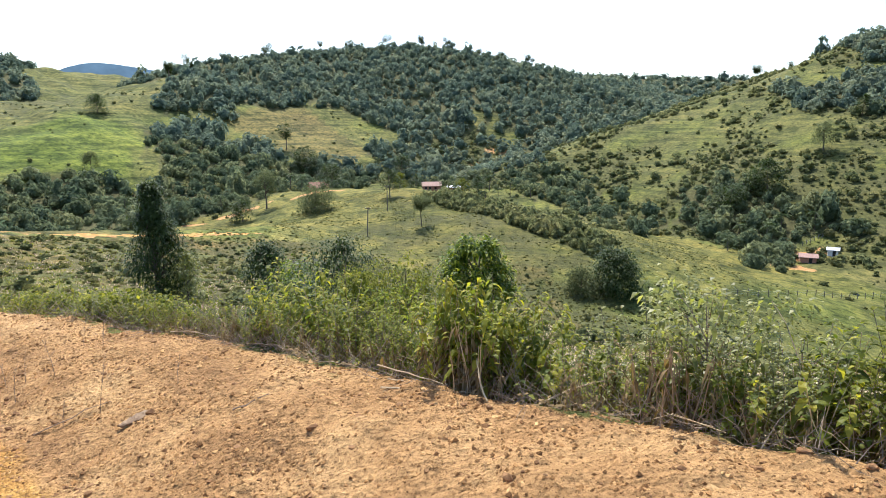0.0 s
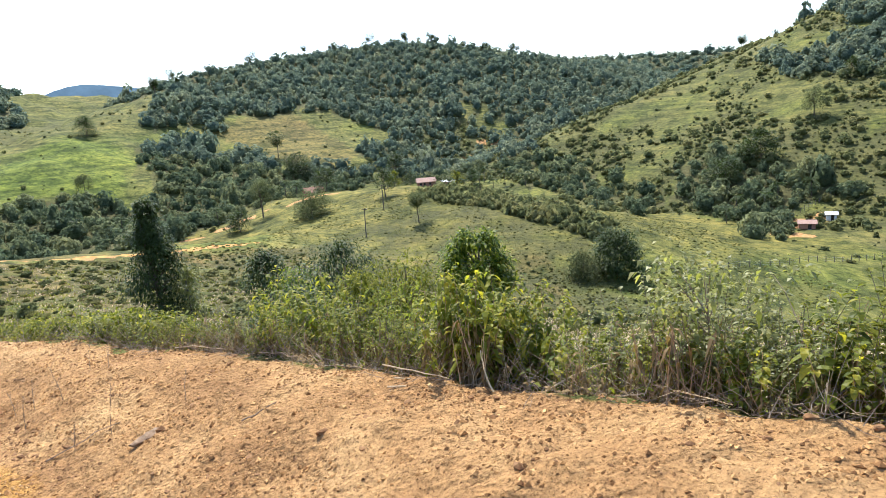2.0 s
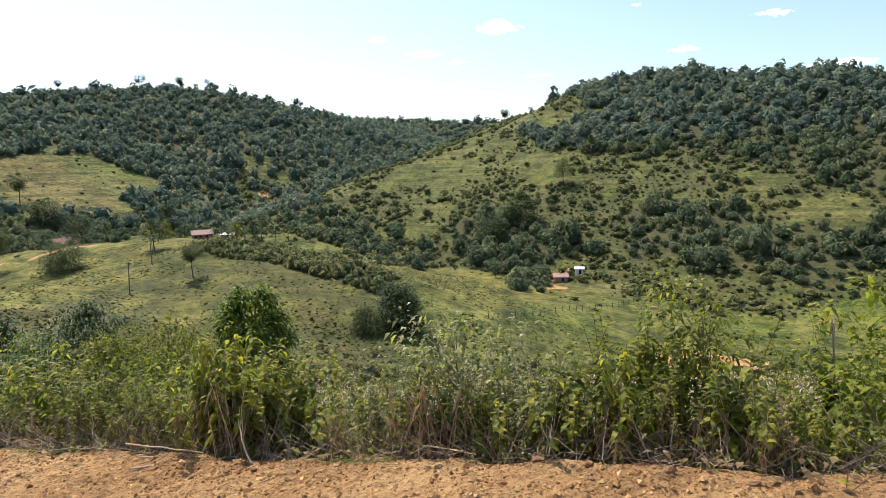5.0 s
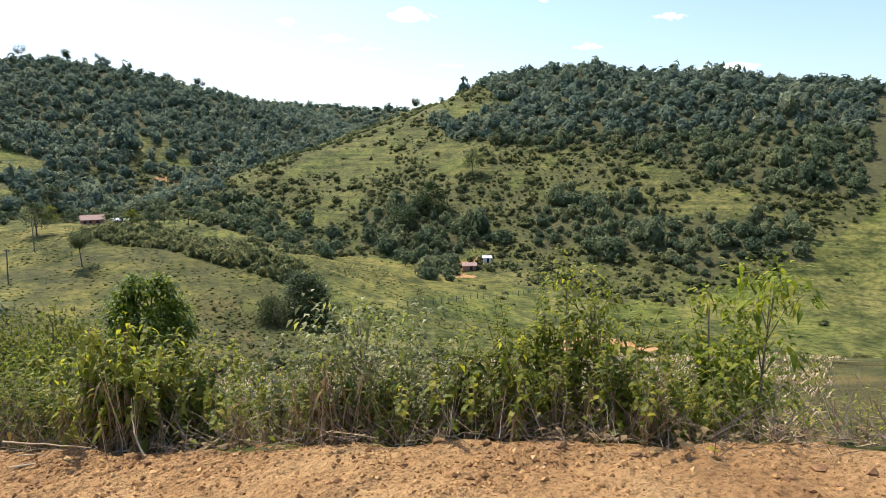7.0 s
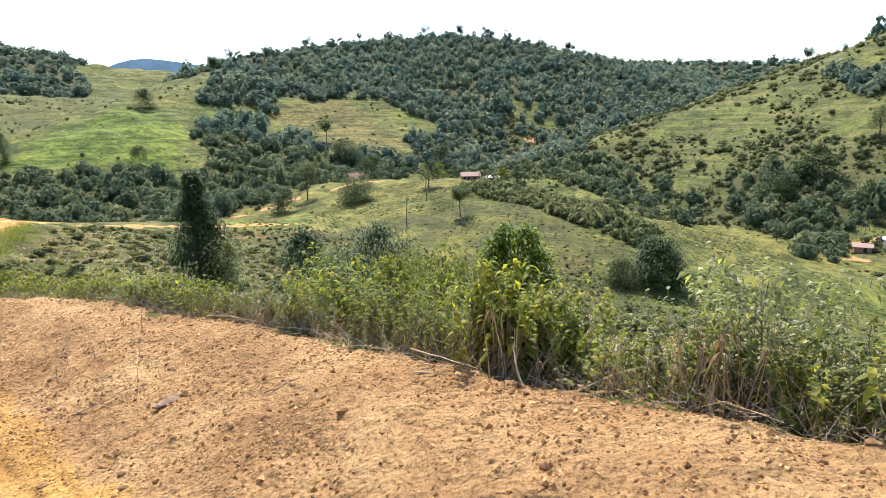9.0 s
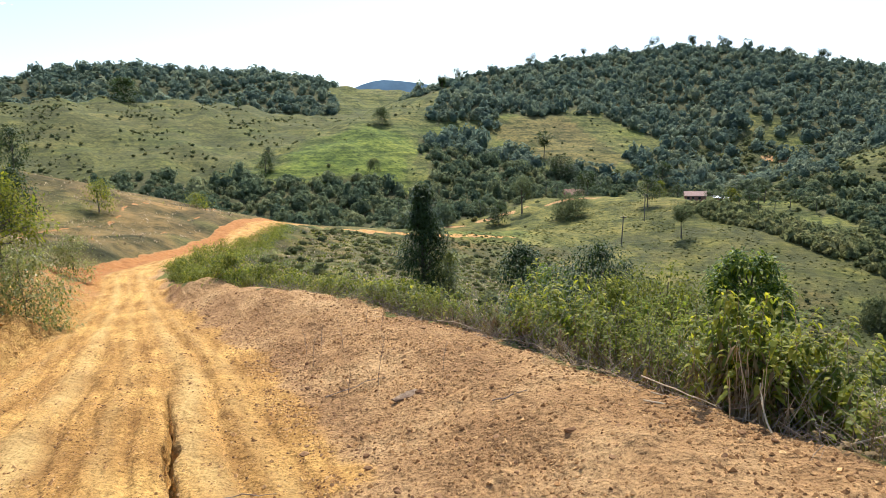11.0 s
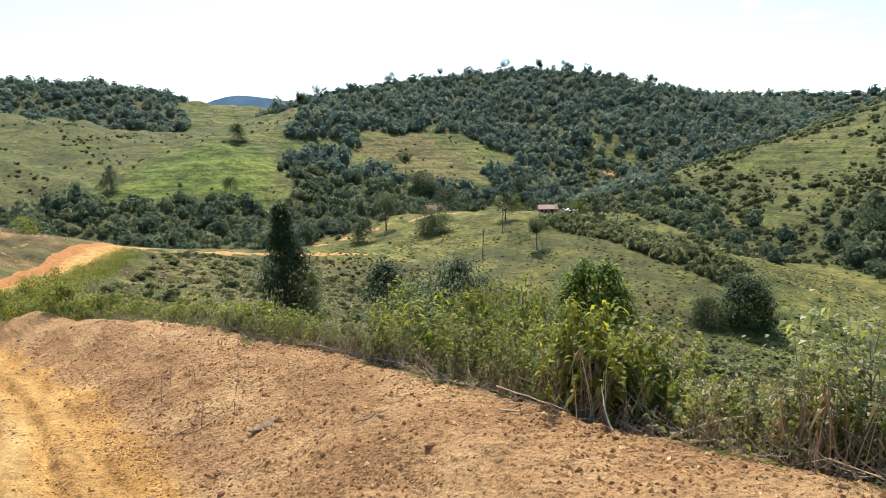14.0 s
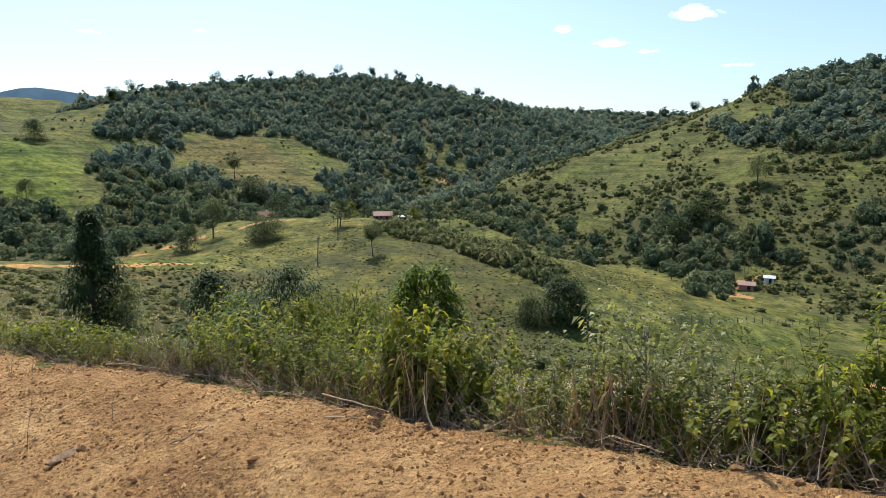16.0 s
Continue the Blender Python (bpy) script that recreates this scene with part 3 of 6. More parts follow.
def lie(x, y):
    """The height of the finished ground sheet, between its corners."""
    x, y = np.atleast_1d(np.asarray(x, float)), np.atleast_1d(np.asarray(y, float))
    az, r, z = LIE["az"], LIE["r"], LIE["z"]
    a = np.arctan2(x, y)
    a = np.where(a < az[0], a + 2 * math.pi, a)
    q = np.clip(np.hypot(x, y), r[0], r[-1] * 0.999)
    j = np.clip(np.searchsorted(az, a) - 1, 0, len(az) - 2)
    i = np.clip(np.searchsorted(r, q) - 1, 0, len(r) - 2)
    u, v = np.clip((a - az[j]) / (az[j + 1] - az[j]), 0, 1), (q - r[i]) / (r[i + 1] - r[i])
    return (z[i, j] * (1 - u) + z[i, j + 1] * u) * (1 - v) + (z[i + 1, j] * (1 - u) + z[i + 1, j + 1] * u) * v


def make_ground():
    front = np.radians(np.arange(-76, 66, 0.27))
    back = np.radians(np.linspace(66, 284, 90)[:-1])
    az = np.concatenate([front, back])
    grow = np.where(np.arange(1200) < 60, 0.03, np.where(np.arange(1200) < 380, 0.005, np.where(np.arange(1200) < 500, 0.015, 0.021)))
    r = 0.4 * np.exp(np.concatenate([[0], np.cumsum(grow)]))
    r = r[r < 4800]
    A, R = np.meshgrid(az, r)
    x, y = R * np.sin(A), R * np.cos(A)
    z = land(x, y)
    rows, cols = x.shape
    LIE.update(az=az, r=r, z=z)
    co = np.stack([x, y, z], -1).reshape(-1, 3)
    co = np.vstack([co, [[0, 0, z[0].mean()]]])
    i, j = np.meshgrid(np.arange(rows - 1), np.arange(cols), indexing="ij")
    k = (j + 1) % cols
    quads = np.stack([i * cols + j, (i + 1) * cols + j, (i + 1) * cols + k, i * cols + k], -1).reshape(-1, 4)
    tip = np.stack([np.full(cols, rows * cols), np.arange(cols), (np.arange(cols) + 1) % cols], -1)
    me = bpy.data.meshes.new("ground")
    me.vertices.add(len(co))
    me.vertices.foreach_set("co", co.ravel())
    loops = np.concatenate([quads.ravel(), tip.ravel()])
    me.loops.add(len(loops))
    me.loops.foreach_set("vertex_index", loops.astype(np.int32))
    starts = np.concatenate([np.arange(len(quads)) * 4, len(quads) * 4 + np.arange(len(tip)) * 3])
    me.polygons.add(len(starts))
    me.polygons.foreach_set("loop_start", starts.astype(np.int32))
    me.polygons.foreach_set("use_smooth", np.ones(len(starts), bool))
    me.update()
    X, Y = co[:, 0], co[:, 1]
    s, n, _ = road_frame(X, Y)
    far = s - HERE
    wob = 0.35 * waves(X, Y, 2.5, 41) + 0.2 * waves(X, Y, 0.9, 42)
    foot, edge = berm_foot(far), soil_edge(far)
    lane, m = across(far, n), -n + 2.35 - bank_foot(far)
    soil = ramp(-m + wob, -3.1 + 0.6 * ramp(far, 22, 35), -2.4) * (1 - ramp(n + wob, edge - 0.2, edge + 0.5))
    bank = ramp(m, 1.9, 2.3) * (1 - ramp(m + wob * (1 - 0.8 * ramp(far, 16, 24)), 3.5 - 0.4 * ramp(far, 22, 32), 4.2 - 0.7 * ramp(far, 22, 32))) * (1 - 0.9 * ramp(far, 95, 110))
    cut = bank * ramp(far, 16, 28)
    soil = np.maximum(soil, bank * 0.9)
    d, _ = to_line(X, Y, np.array(smooth_line(FAR_ROAD, 6.0)))
    soil = np.maximum(soil, 1 - ramp(d, 1.0, 2.4))
    for px, py, pr in ((-4, 228, 9), (3, 262, 9), (100, 172, 4), (88, 92, 12), (110, 185, 6), (26, 392, 9), (40, 420, 6)):
        soil = np.maximum(soil, 0.9 * (1 - ramp(np.hypot((X - px) * 0.6, Y - py) + 3 * waves(X, Y, 9, 43), pr * 0.4, pr)))
    scar = ((np.abs(-n - 8 - 2 * waves(s, s * 0, 30, 44)) < 0.12 + 0.4 * wob) | (np.abs(-n - 4.6 - 1.2 * waves(s, s * 0, 17, 49)) < 0.02 + 0.25 * wob)) & (far > 36) & (far < 85)
    soil, cut = np.maximum(soil, scar * 0.8), np.maximum(cut, scar * 0.9)
    track = np.zeros(len(X))
    for at, wide, much in TRACKS:
        track = np.maximum(track, much * np.exp(-((lane - at - sway(s) - 0.06 * grain(s, s * 0, 0.7, 50)) / wide) ** 2) * (0.7 + 0.45 * grain(s * 0.4, n, 0.22, 48)))
    face = bank * (1 - ramp(far, 14, 26))
    ragged = 0.16 * grain(X, Y, 0.5, 83) + 0.12 * grain(X, Y, 0.2, 84) + 0.3 * wob
    road = ramp(-m + wob, -2.6, -2.2) * (1 - ramp(n + ragged, foot - 0.1, foot + 0.12))
    cut = np.maximum(cut, soil * 0.25 * ramp(far, 45, 70))
    soil = soil * (1 - ramp(far, ROAD_RUN[-1] - HERE - 42, ROAD_RUN[-1] - HERE - 30) * (np.hypot(X + 24, Y - 156) < 60))
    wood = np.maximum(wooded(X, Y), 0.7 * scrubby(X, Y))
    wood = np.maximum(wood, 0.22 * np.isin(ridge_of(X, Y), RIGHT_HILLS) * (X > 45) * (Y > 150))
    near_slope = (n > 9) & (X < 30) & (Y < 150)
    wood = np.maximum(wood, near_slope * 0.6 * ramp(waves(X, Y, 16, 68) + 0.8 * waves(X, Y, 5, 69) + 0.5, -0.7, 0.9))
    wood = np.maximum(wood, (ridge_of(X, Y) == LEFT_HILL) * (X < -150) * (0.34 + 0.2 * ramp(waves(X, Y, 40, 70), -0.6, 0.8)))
    lush = np.mean([inside(X + 9 * waves(X, Y, 30, 45) + a, Y + b, AREAS["bright"]) for a, b in ((-7, 0), (7, 0), (0, 9), (0, -9), (3, 3))], axis=0) * 0.85
    lush = np.maximum(lush, 0.35 * ramp(waves(X, Y, 60, 46), 0.1, 0.7) * ramp(np.hypot(X, Y), 60, 120))
    knoll = (ridge_of(X, Y) == list(RIDGE_LINES).index("knoll")) * (Y > 100) * ramp(Y - 0.4 * X, 95, 125)
    lush = np.maximum(lush, 0.55 * knoll)
    lush = lush * (1 - 0.75 * ramp(-X, 150, 185) * (Y > 320))
    dry = ramp(m, 2.6, 3.6) * (1 - ramp(far, 90, 130)) * (far > -40) * ramp(waves(X, Y, 14, 47), -1.8, 0.0) * (np.hypot(X, Y) < 200)
    dry = np.maximum(dry, (n > edge + 1.5) * (X < 20) * (Y < 118) * ramp(0.6 - waves(X, Y, 15, 85) - 0.7 * waves(X, Y, 4.5, 86), -0.3, 0.9) * 0.6)
    dry = np.maximum(dry, 0.42 * knoll)
    dry = np.maximum(dry, 0.5 * inside(X, Y, AREAS["field"]))
    dry = np.maximum(dry, (np.hypot(X, Y) > 1000) * (Y < 950) * (X < -900) * 0.8)
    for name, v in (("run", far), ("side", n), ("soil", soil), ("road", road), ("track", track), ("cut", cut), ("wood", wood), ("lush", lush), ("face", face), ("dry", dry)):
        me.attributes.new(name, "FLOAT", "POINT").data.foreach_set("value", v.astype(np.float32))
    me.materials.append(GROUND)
    return tagged(new("ground", me), "hilly pasture land with an ochre dirt road cut into the slope", "ground", kind="structure")


make_ground()

# ---- shapes for plants ----
def mesh_from(name, verts, faces, material, smooth=False, per_vertex=None, normals=None):
    """A mesh from arrays of corners and of triangles; normals: the way that each corner faces, for leaf masses."""
    me = bpy.data.meshes.new(name)
    verts, faces = np.asarray(verts, np.float32), np.asarray(faces, np.int32)
    me.vertices.add(len(verts))
    me.vertices.foreach_set("co", verts.ravel())
    me.loops.add(faces.size)
    me.loops.foreach_set("vertex_index", faces.ravel())
    me.polygons.add(len(faces))
    me.polygons.foreach_set("loop_start", np.arange(len(faces), dtype=np.int32) * faces.shape[1])
    me.polygons.foreach_set("use_smooth", np.full(len(faces), smooth))
    me.update()
    for key, v in (per_vertex or {}).items():
        me.attributes.new(key, "FLOAT", "POINT").data.foreach_set("value", np.asarray(v, np.float32))
    if normals is not None:
        me.normals_split_custom_set_from_vertices(np.asarray(normals, np.float32))
    me.materials.append(material)
    return me


def ball(level):
    bm = bmesh.new()
    bmesh.ops.create_icosphere(bm, subdivisions=level, radius=1.0)
    v = np.array([q.co[:] for q in bm.verts])
    f = np.array([[c.index for c in q.verts] for q in bm.faces])
    bm.free()
    return v, f


def norm(v):
    return v / (np.linalg.norm(v, axis=-1, keepdims=True) + 1e-9)


BALL1, BALL2 = ball(1), ball(2)
rng = np.random.RandomState(7)


def lumpy(v, seed, amount):
    g = np.random.RandomState(seed)
    out = np.ones(len(v))
    for _ in range(7):
        d = g.normal(size=3)
        d /= np.linalg.norm(d)
        out += amount * np.clip((v @ d - 0.55) / 0.45, 0, 1) * g.uniform(0.4, 1.0)
    return v * (out * g.uniform(0.88, 1.12, len(v)))[:, None]


def crown_shape(seed, flat=0.85, tufts=90, size=0.24, lobes=6):
    """A ragged crown about 2 wide: lobes covered with loose tufts of leaves round a small heart. Corners, triangles, and the way they face."""
    g = np.random.RandomState(seed)
    v, f = BALL1
    way = v
    v = v * [0.66, 0.66, 0.62 * flat]
    a = g.uniform(0, 6.283) + np.arange(lobes) * 6.283 / max(lobes - 1, 1) + g.normal(0, 0.25, lobes)
    r = np.where(np.arange(lobes) == 0, 0.05, g.uniform(0.34, 0.62, lobes))
    heart = np.stack([r * np.cos(a), r * np.sin(a), np.where(np.arange(lobes) == 0, 0.42, g.uniform(-0.3, 0.35, lobes))], 1)
    round_ = g.uniform(0.32, 0.56, lobes)
    k = g.randint(0, lobes, tufts)
    d = norm(g.normal(size=(tufts, 3)) + heart[k] * 1.1 + [0, 0, 0.35])
    centre = heart[k] + d * round_[k][:, None] * g.uniform(0.82, 1.12, (tufts, 1))
    t = norm(np.cross(d, g.normal(size=(tufts, 3))))
    b = np.cross(d, t)
    lift = d * g.normal(0, 0.3, (tufts, 1))
    w = size * g.uniform(0.6, 1.35, (tufts, 1))
    tri = np.stack([centre - t * w, centre + t * w + lift * w, centre + b * w * 1.5 - lift * w], 1).reshape(-1, 3) * [1, 1, flat]
    face = np.repeat(norm(d + 0.5 * norm(centre) + g.normal(0, 0.4, (tufts, 3))), 3, 0)
    return np.vstack([v, tri]), np.vstack([f, len(v) + np.arange(tufts * 3).reshape(-1, 3)]), np.vstack([way, face])


def scatter(name, shapes, places, material, sink=0.35):
    """One mesh of many crowns. places: rows of x, y, z, half width, half height."""
    verts, faces, ways, tone, k = [], [], [], [], 0
    for i, (x, y, z, w, h) in enumerate(places):
        v, f, way = shapes[i % len(shapes)]
        a = rng.uniform(0, 6.283)
        c, s = math.cos(a), math.sin(a)
        turn = np.array([[c, s, 0], [-s, c, 0], [0, 0, 1]])
        verts.append(v @ turn * [w, w, h] + [x, y, z + h * sink])
        ways.append(way @ turn)
        faces.append(f + k)
        tone.append(np.full(len(v), rng.uniform()))
        k += len(v)
    return new(name, mesh_from(name, np.vstack(verts), np.vstack(faces), material, True, {"tree": np.concatenate(tone)}, np.vstack(ways)))


def throw(count, box, keep, seed):
    """Random places within a box of the plan, where keep(x, y) says so."""
    g = np.random.RandomState(seed)
    x, y = g.uniform(box[0], box[1], count), g.uniform(box[2], box[3], count)
    ok = keep(x, y)
    return x[ok], y[ok]


def thin(x, y, gap):
    """Leaves out places that lie nearer to another one than the gap."""
    cells, keep = {}, []
    for i, (a, b) in enumerate(zip(x, y)):
        c = (int(a // gap), int(b // gap))
        if all((a - x[j]) ** 2 + (b - y[j]) ** 2 > gap * gap for u in (-1, 0, 1) for v in (-1, 0, 1) for j in cells.get((c[0] + u, c[1] + v), ())):
            cells.setdefault(c, []).append(i)
            keep.append(i)
    return x[keep], y[keep]


def toward(x, y, limit=-72, top=62):
    a = np.degrees(np.arctan2(x, y))
    return (a > limit) & (a < top)


SHAPES_FAR = [crown_shape(s, 0.9, 58, 0.23, 5 + s % 3) for s in range(11)]
SHAPES_MID = [crown_shape(20 + s, 0.9, 130, 0.19, 8) for s in range(8)]


def woods():
    """Closed woods on the hills and along the valley."""
    def rows(x, y, low, high, tall=0.9):
        """Crowns of mixed sizes: many small ones, some broad, a few tall ones standing out."""
        z = lie(x, y)
        u = rng.uniform(size=len(x))
        w = low + (high - low) * u ** 2.2
        h = w * tall * rng.uniform(0.8, 1.25, len(x)) * np.where(rng.uniform(size=len(x)) < 0.12, 1.6, 1.0)
        return np.stack([x, y, z, w, h], 1)

    x, y = throw(60000, (-330, 560, 60, 760), lambda x, y: (wooded(x, y) > 0) & toward(x, y) & (np.hypot(x, y) > 330), 1)
    x, y = thin(x, y, 4.9)
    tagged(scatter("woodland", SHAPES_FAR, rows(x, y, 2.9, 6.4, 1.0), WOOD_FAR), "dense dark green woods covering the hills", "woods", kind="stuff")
    x, y = throw(26000, (-900, -250, 150, 900), lambda x, y: (wooded(x, y) > 0) & toward(x, y), 2)
    x, y = thin(x, y, 8.6)
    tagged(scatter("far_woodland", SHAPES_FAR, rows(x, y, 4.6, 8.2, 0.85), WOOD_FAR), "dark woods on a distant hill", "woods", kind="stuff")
    x, y = throw(9000, (0, 700, 760, 1040), lambda x, y: (wooded(x, y) > 0) & toward(x, y), 3)
    x, y = thin(x, y, 12.5)
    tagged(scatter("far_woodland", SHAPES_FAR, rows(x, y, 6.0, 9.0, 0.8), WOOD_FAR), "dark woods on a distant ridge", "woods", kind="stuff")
    x, y = throw(30000, (-260, 330, 60, 330), lambda x, y: (wooded(x, y) > 0) & toward(x, y) & (np.hypot(x, y) <= 330), 4)
    x, y = thin(x, y, 3.9)
    tagged(scatter("valley_woodland", SHAPES_MID, rows(x, y, 1.7, 4.6, 1.05), WOOD_NEAR), "bushy trees crowding the valley floor", "woods", kind="stuff")


woods()

# ---- plants near by: stems, leaves and the things made of them ----
def leaf_mesh(base, way, length, width, droop, fold=0.25, detail=True):
    """Leaves from their foot, direction, length and width; they bend down towards the tip."""
    n = len(base)
    length, width, droop = (np.broadcast_to(np.asarray(v, float), n)[:, None] for v in (length, width, droop))
    way = norm(way)
    side = norm(np.cross(way, np.array([0, 0, 1.0])) + 1e-4)
    up = norm(np.cross(side, way))
    down = np.array([0, 0, -1.0])
    q1 = base + way * length * 0.38 + down * droop * length * 0.10
    q2 = base + way * length * 0.72 + down * droop * length * 0.38
    tip = base + way * length * 0.97 + down * droop * length * 0.75
    if detail:
        w1, w2 = side * width * 0.5, side * width * 0.40
        f1 = up * width * fold
        v = np.stack([base, q1 - w1 + f1 * 0.5, q1 - f1 * 0.3, q1 + w1 + f1 * 0.5, q2 - w2 + f1 * 0.4, q2 + w2 + f1 * 0.4, tip], 1)
        t = np.array([[0, 2, 1], [0, 3, 2], [1, 2, 4], [2, 3, 5], [2, 5, 4], [4, 5, 6]])
    else:
        w1 = side * width * 0.5
        v = np.stack([base, q1 - w1 + up * width * 0.1, q1 + w1 + up * width * 0.1, tip], 1)
        t = np.array([[0, 2, 1], [1, 2, 3]])
    k = v.shape[1]
    f = (t[None] + (np.arange(n) * k)[:, None, None]).reshape(-1, 3)
    return v.reshape(-1, 3), f


def tube(points, r0, r1, sides=5):
    """A tapered, closed tube along points."""
    p = np.asarray(points, float)
    d = norm(np.gradient(p, axis=0))
    a = norm(np.cross(d, np.array([0.31, 0.87, 0.12])))
    b = np.cross(d, a)
    r = np.linspace(r0, r1, len(p))[:, None]
    ang = np.arange(sides) * 6.2832 / sides
    ring = p[:, None] + r[:, None] * (a[:, None] * np.cos(ang)[None, :, None] + b[:, None] * np.sin(ang)[None, :, None])
    v = ring.reshape(-1, 3)
    f = []
    for i in range(len(p) - 1):
        for j in range(sides):
            k = (j + 1) % sides
            f += [[i * sides + j, i * sides + k, (i + 1) * sides + k], [i * sides + j, (i + 1) * sides + k, (i + 1) * sides + j]]
    v = np.vstack([v, p[:1], p[-1:]])
    for j in range(sides):
        k = (j + 1) % sides
        f += [[len(v) - 2, k, j], [len(v) - 1, (len(p) - 1) * sides + j, (len(p) - 1) * sides + k]]
    return v, np.array(f)


def merge(pieces):
    vs, fs, k = [], [], 0
    for v, f in pieces:
        vs.append(v)
        fs.append(f + k)
        k += len(v)
    return np.vstack(vs), np.vstack(fs)


def part(name, data, material, parent, label="", smooth=False, kind=""):
    """Links a mesh of corners and triangles as one part under a thing."""
    ob = new(name, mesh_from(name, data[0], data[1], material, smooth))
    ob.parent = parent
    return tagged(ob, label, kind=kind)


def thing(name, place, label, category, group=""):
    ob = new(name)
    ob.location = place
    ob.empty_display_size = 0.2
    return tagged(ob, label, category, group)


def on_ground(x, y, sink=0.0):
    return (float(x), float(y), float(lie(x, y)[0]) - sink)


def by_road(far, n):
    """The place at a distance along the road from the walk, and to its right."""
    j = int(np.argmin(np.abs(ROAD_RUN - HERE - far)))
    p, d = ROAD_LINE[j, :2] + ROAD_DIR[j] * (far + HERE - ROAD_RUN[j]), ROAD_DIR[j]
    return p[0] + d[1] * n, p[1] - d[0] * n


def bent_stem(g, height, lean, steps=6, wander=0.05):
    h = np.linspace(0, 1, steps)
    a = g.uniform(0, 6.283)
    bow = lean * h ** 1.6 * height
    p = np.stack([bow * math.cos(a), bow * math.sin(a), h * height * (1 - 0.12 * lean)], 1)
    return p + np.cumsum(g.normal(0, wander * height / steps, p.shape), 0) * [1, 1, 0.2]


def along(p, u):
    i = np.clip((u * (len(p) - 1)).astype(int), 0, len(p) - 2)
    w = (u * (len(p) - 1) - i)[:, None]
    return p[i] * (1 - w) + p[i + 1] * w


def weed(seed, height, stems, leaf, spread=0.22, green=None, dry=0.3, count=26, slim=0.36, start=0.3, droop=0.9, group="roadside weeds", label="", detail=True, stem=None):
    """A clump of tall weeds: stems from one foot, hanging lance-shaped leaves, withered ones below."""
    g = np.random.RandomState(seed)
    ob = thing("weed_clump", (0, 0, 0), label or "tall green weed clump with drooping leaves at the soil edge", "weed", group)
    stalks, fresh, withered = [], [], []
    for i in range(stems):
        h = height * g.uniform(0.6, 1.0)
        p = bent_stem(g, h, g.uniform(0.05, 0.4)) + [g.normal(0, spread * 0.5), g.normal(0, spread * 0.5), -0.02]
        stalks.append(tube(p, 0.004, 0.0015, 4))
        u = np.sort(start + (1 - start) * g.uniform(0, 1, count) ** 0.8)
        foot = along(p, u)
        a = g.uniform(0, 6.283, count)
        way = np.stack([np.cos(a), np.sin(a), g.uniform(-0.1, 0.9, count)], 1)
        size = leaf * g.uniform(0.6, 1.25, count) * (1.12 - 0.5 * u)
        fresh.append(leaf_mesh(foot, way, size, size * slim, droop * g.uniform(0.5, 1.5, count), 0.22, detail))
        k = int(count * dry)
        if k:
            u = g.uniform(0.08, 0.62, k)
            a = g.uniform(0, 6.283, k)
            way = np.stack([np.cos(a), np.sin(a), g.uniform(-1.0, 0.1, k)], 1)
            size = leaf * g.uniform(0.5, 0.95, k)
            withered.append(leaf_mesh(along(p, u), way, size, size * 0.25, 1.3, 0.35, False))
    part("stalk", merge(stalks), stem or STRAW, ob, "thin brown stalks" if stem else "thin pale dry stalks", kind="stuff")
    part("foliage", merge(fresh), green or LEAF_WEED, ob, kind="stuff")
    if withered:
        part("withered_foliage", merge(withered), LEAF_DRY, ob, "brown withered hanging leaves", kind="stuff")
    return ob


def set_at(ob, x, y, turn=0.0, size=1.0, sink=0.01):
    ob.location = on_ground(x, y, sink)
    ob.rotation_euler = (0, 0, radians(turn))
    ob.scale = (size, size, size)
    return ob


def copies(ob, places):
    """Copies of a plant at rows of x, y, turn, size."""
    for x, y, turn, size in places:
        m = Matrix.LocRotScale(on_ground(x, y, 0.01), Euler((0, 0, radians(turn))), None)
        c = copy_thing(ob, m)
        c.scale = (size, size, size)


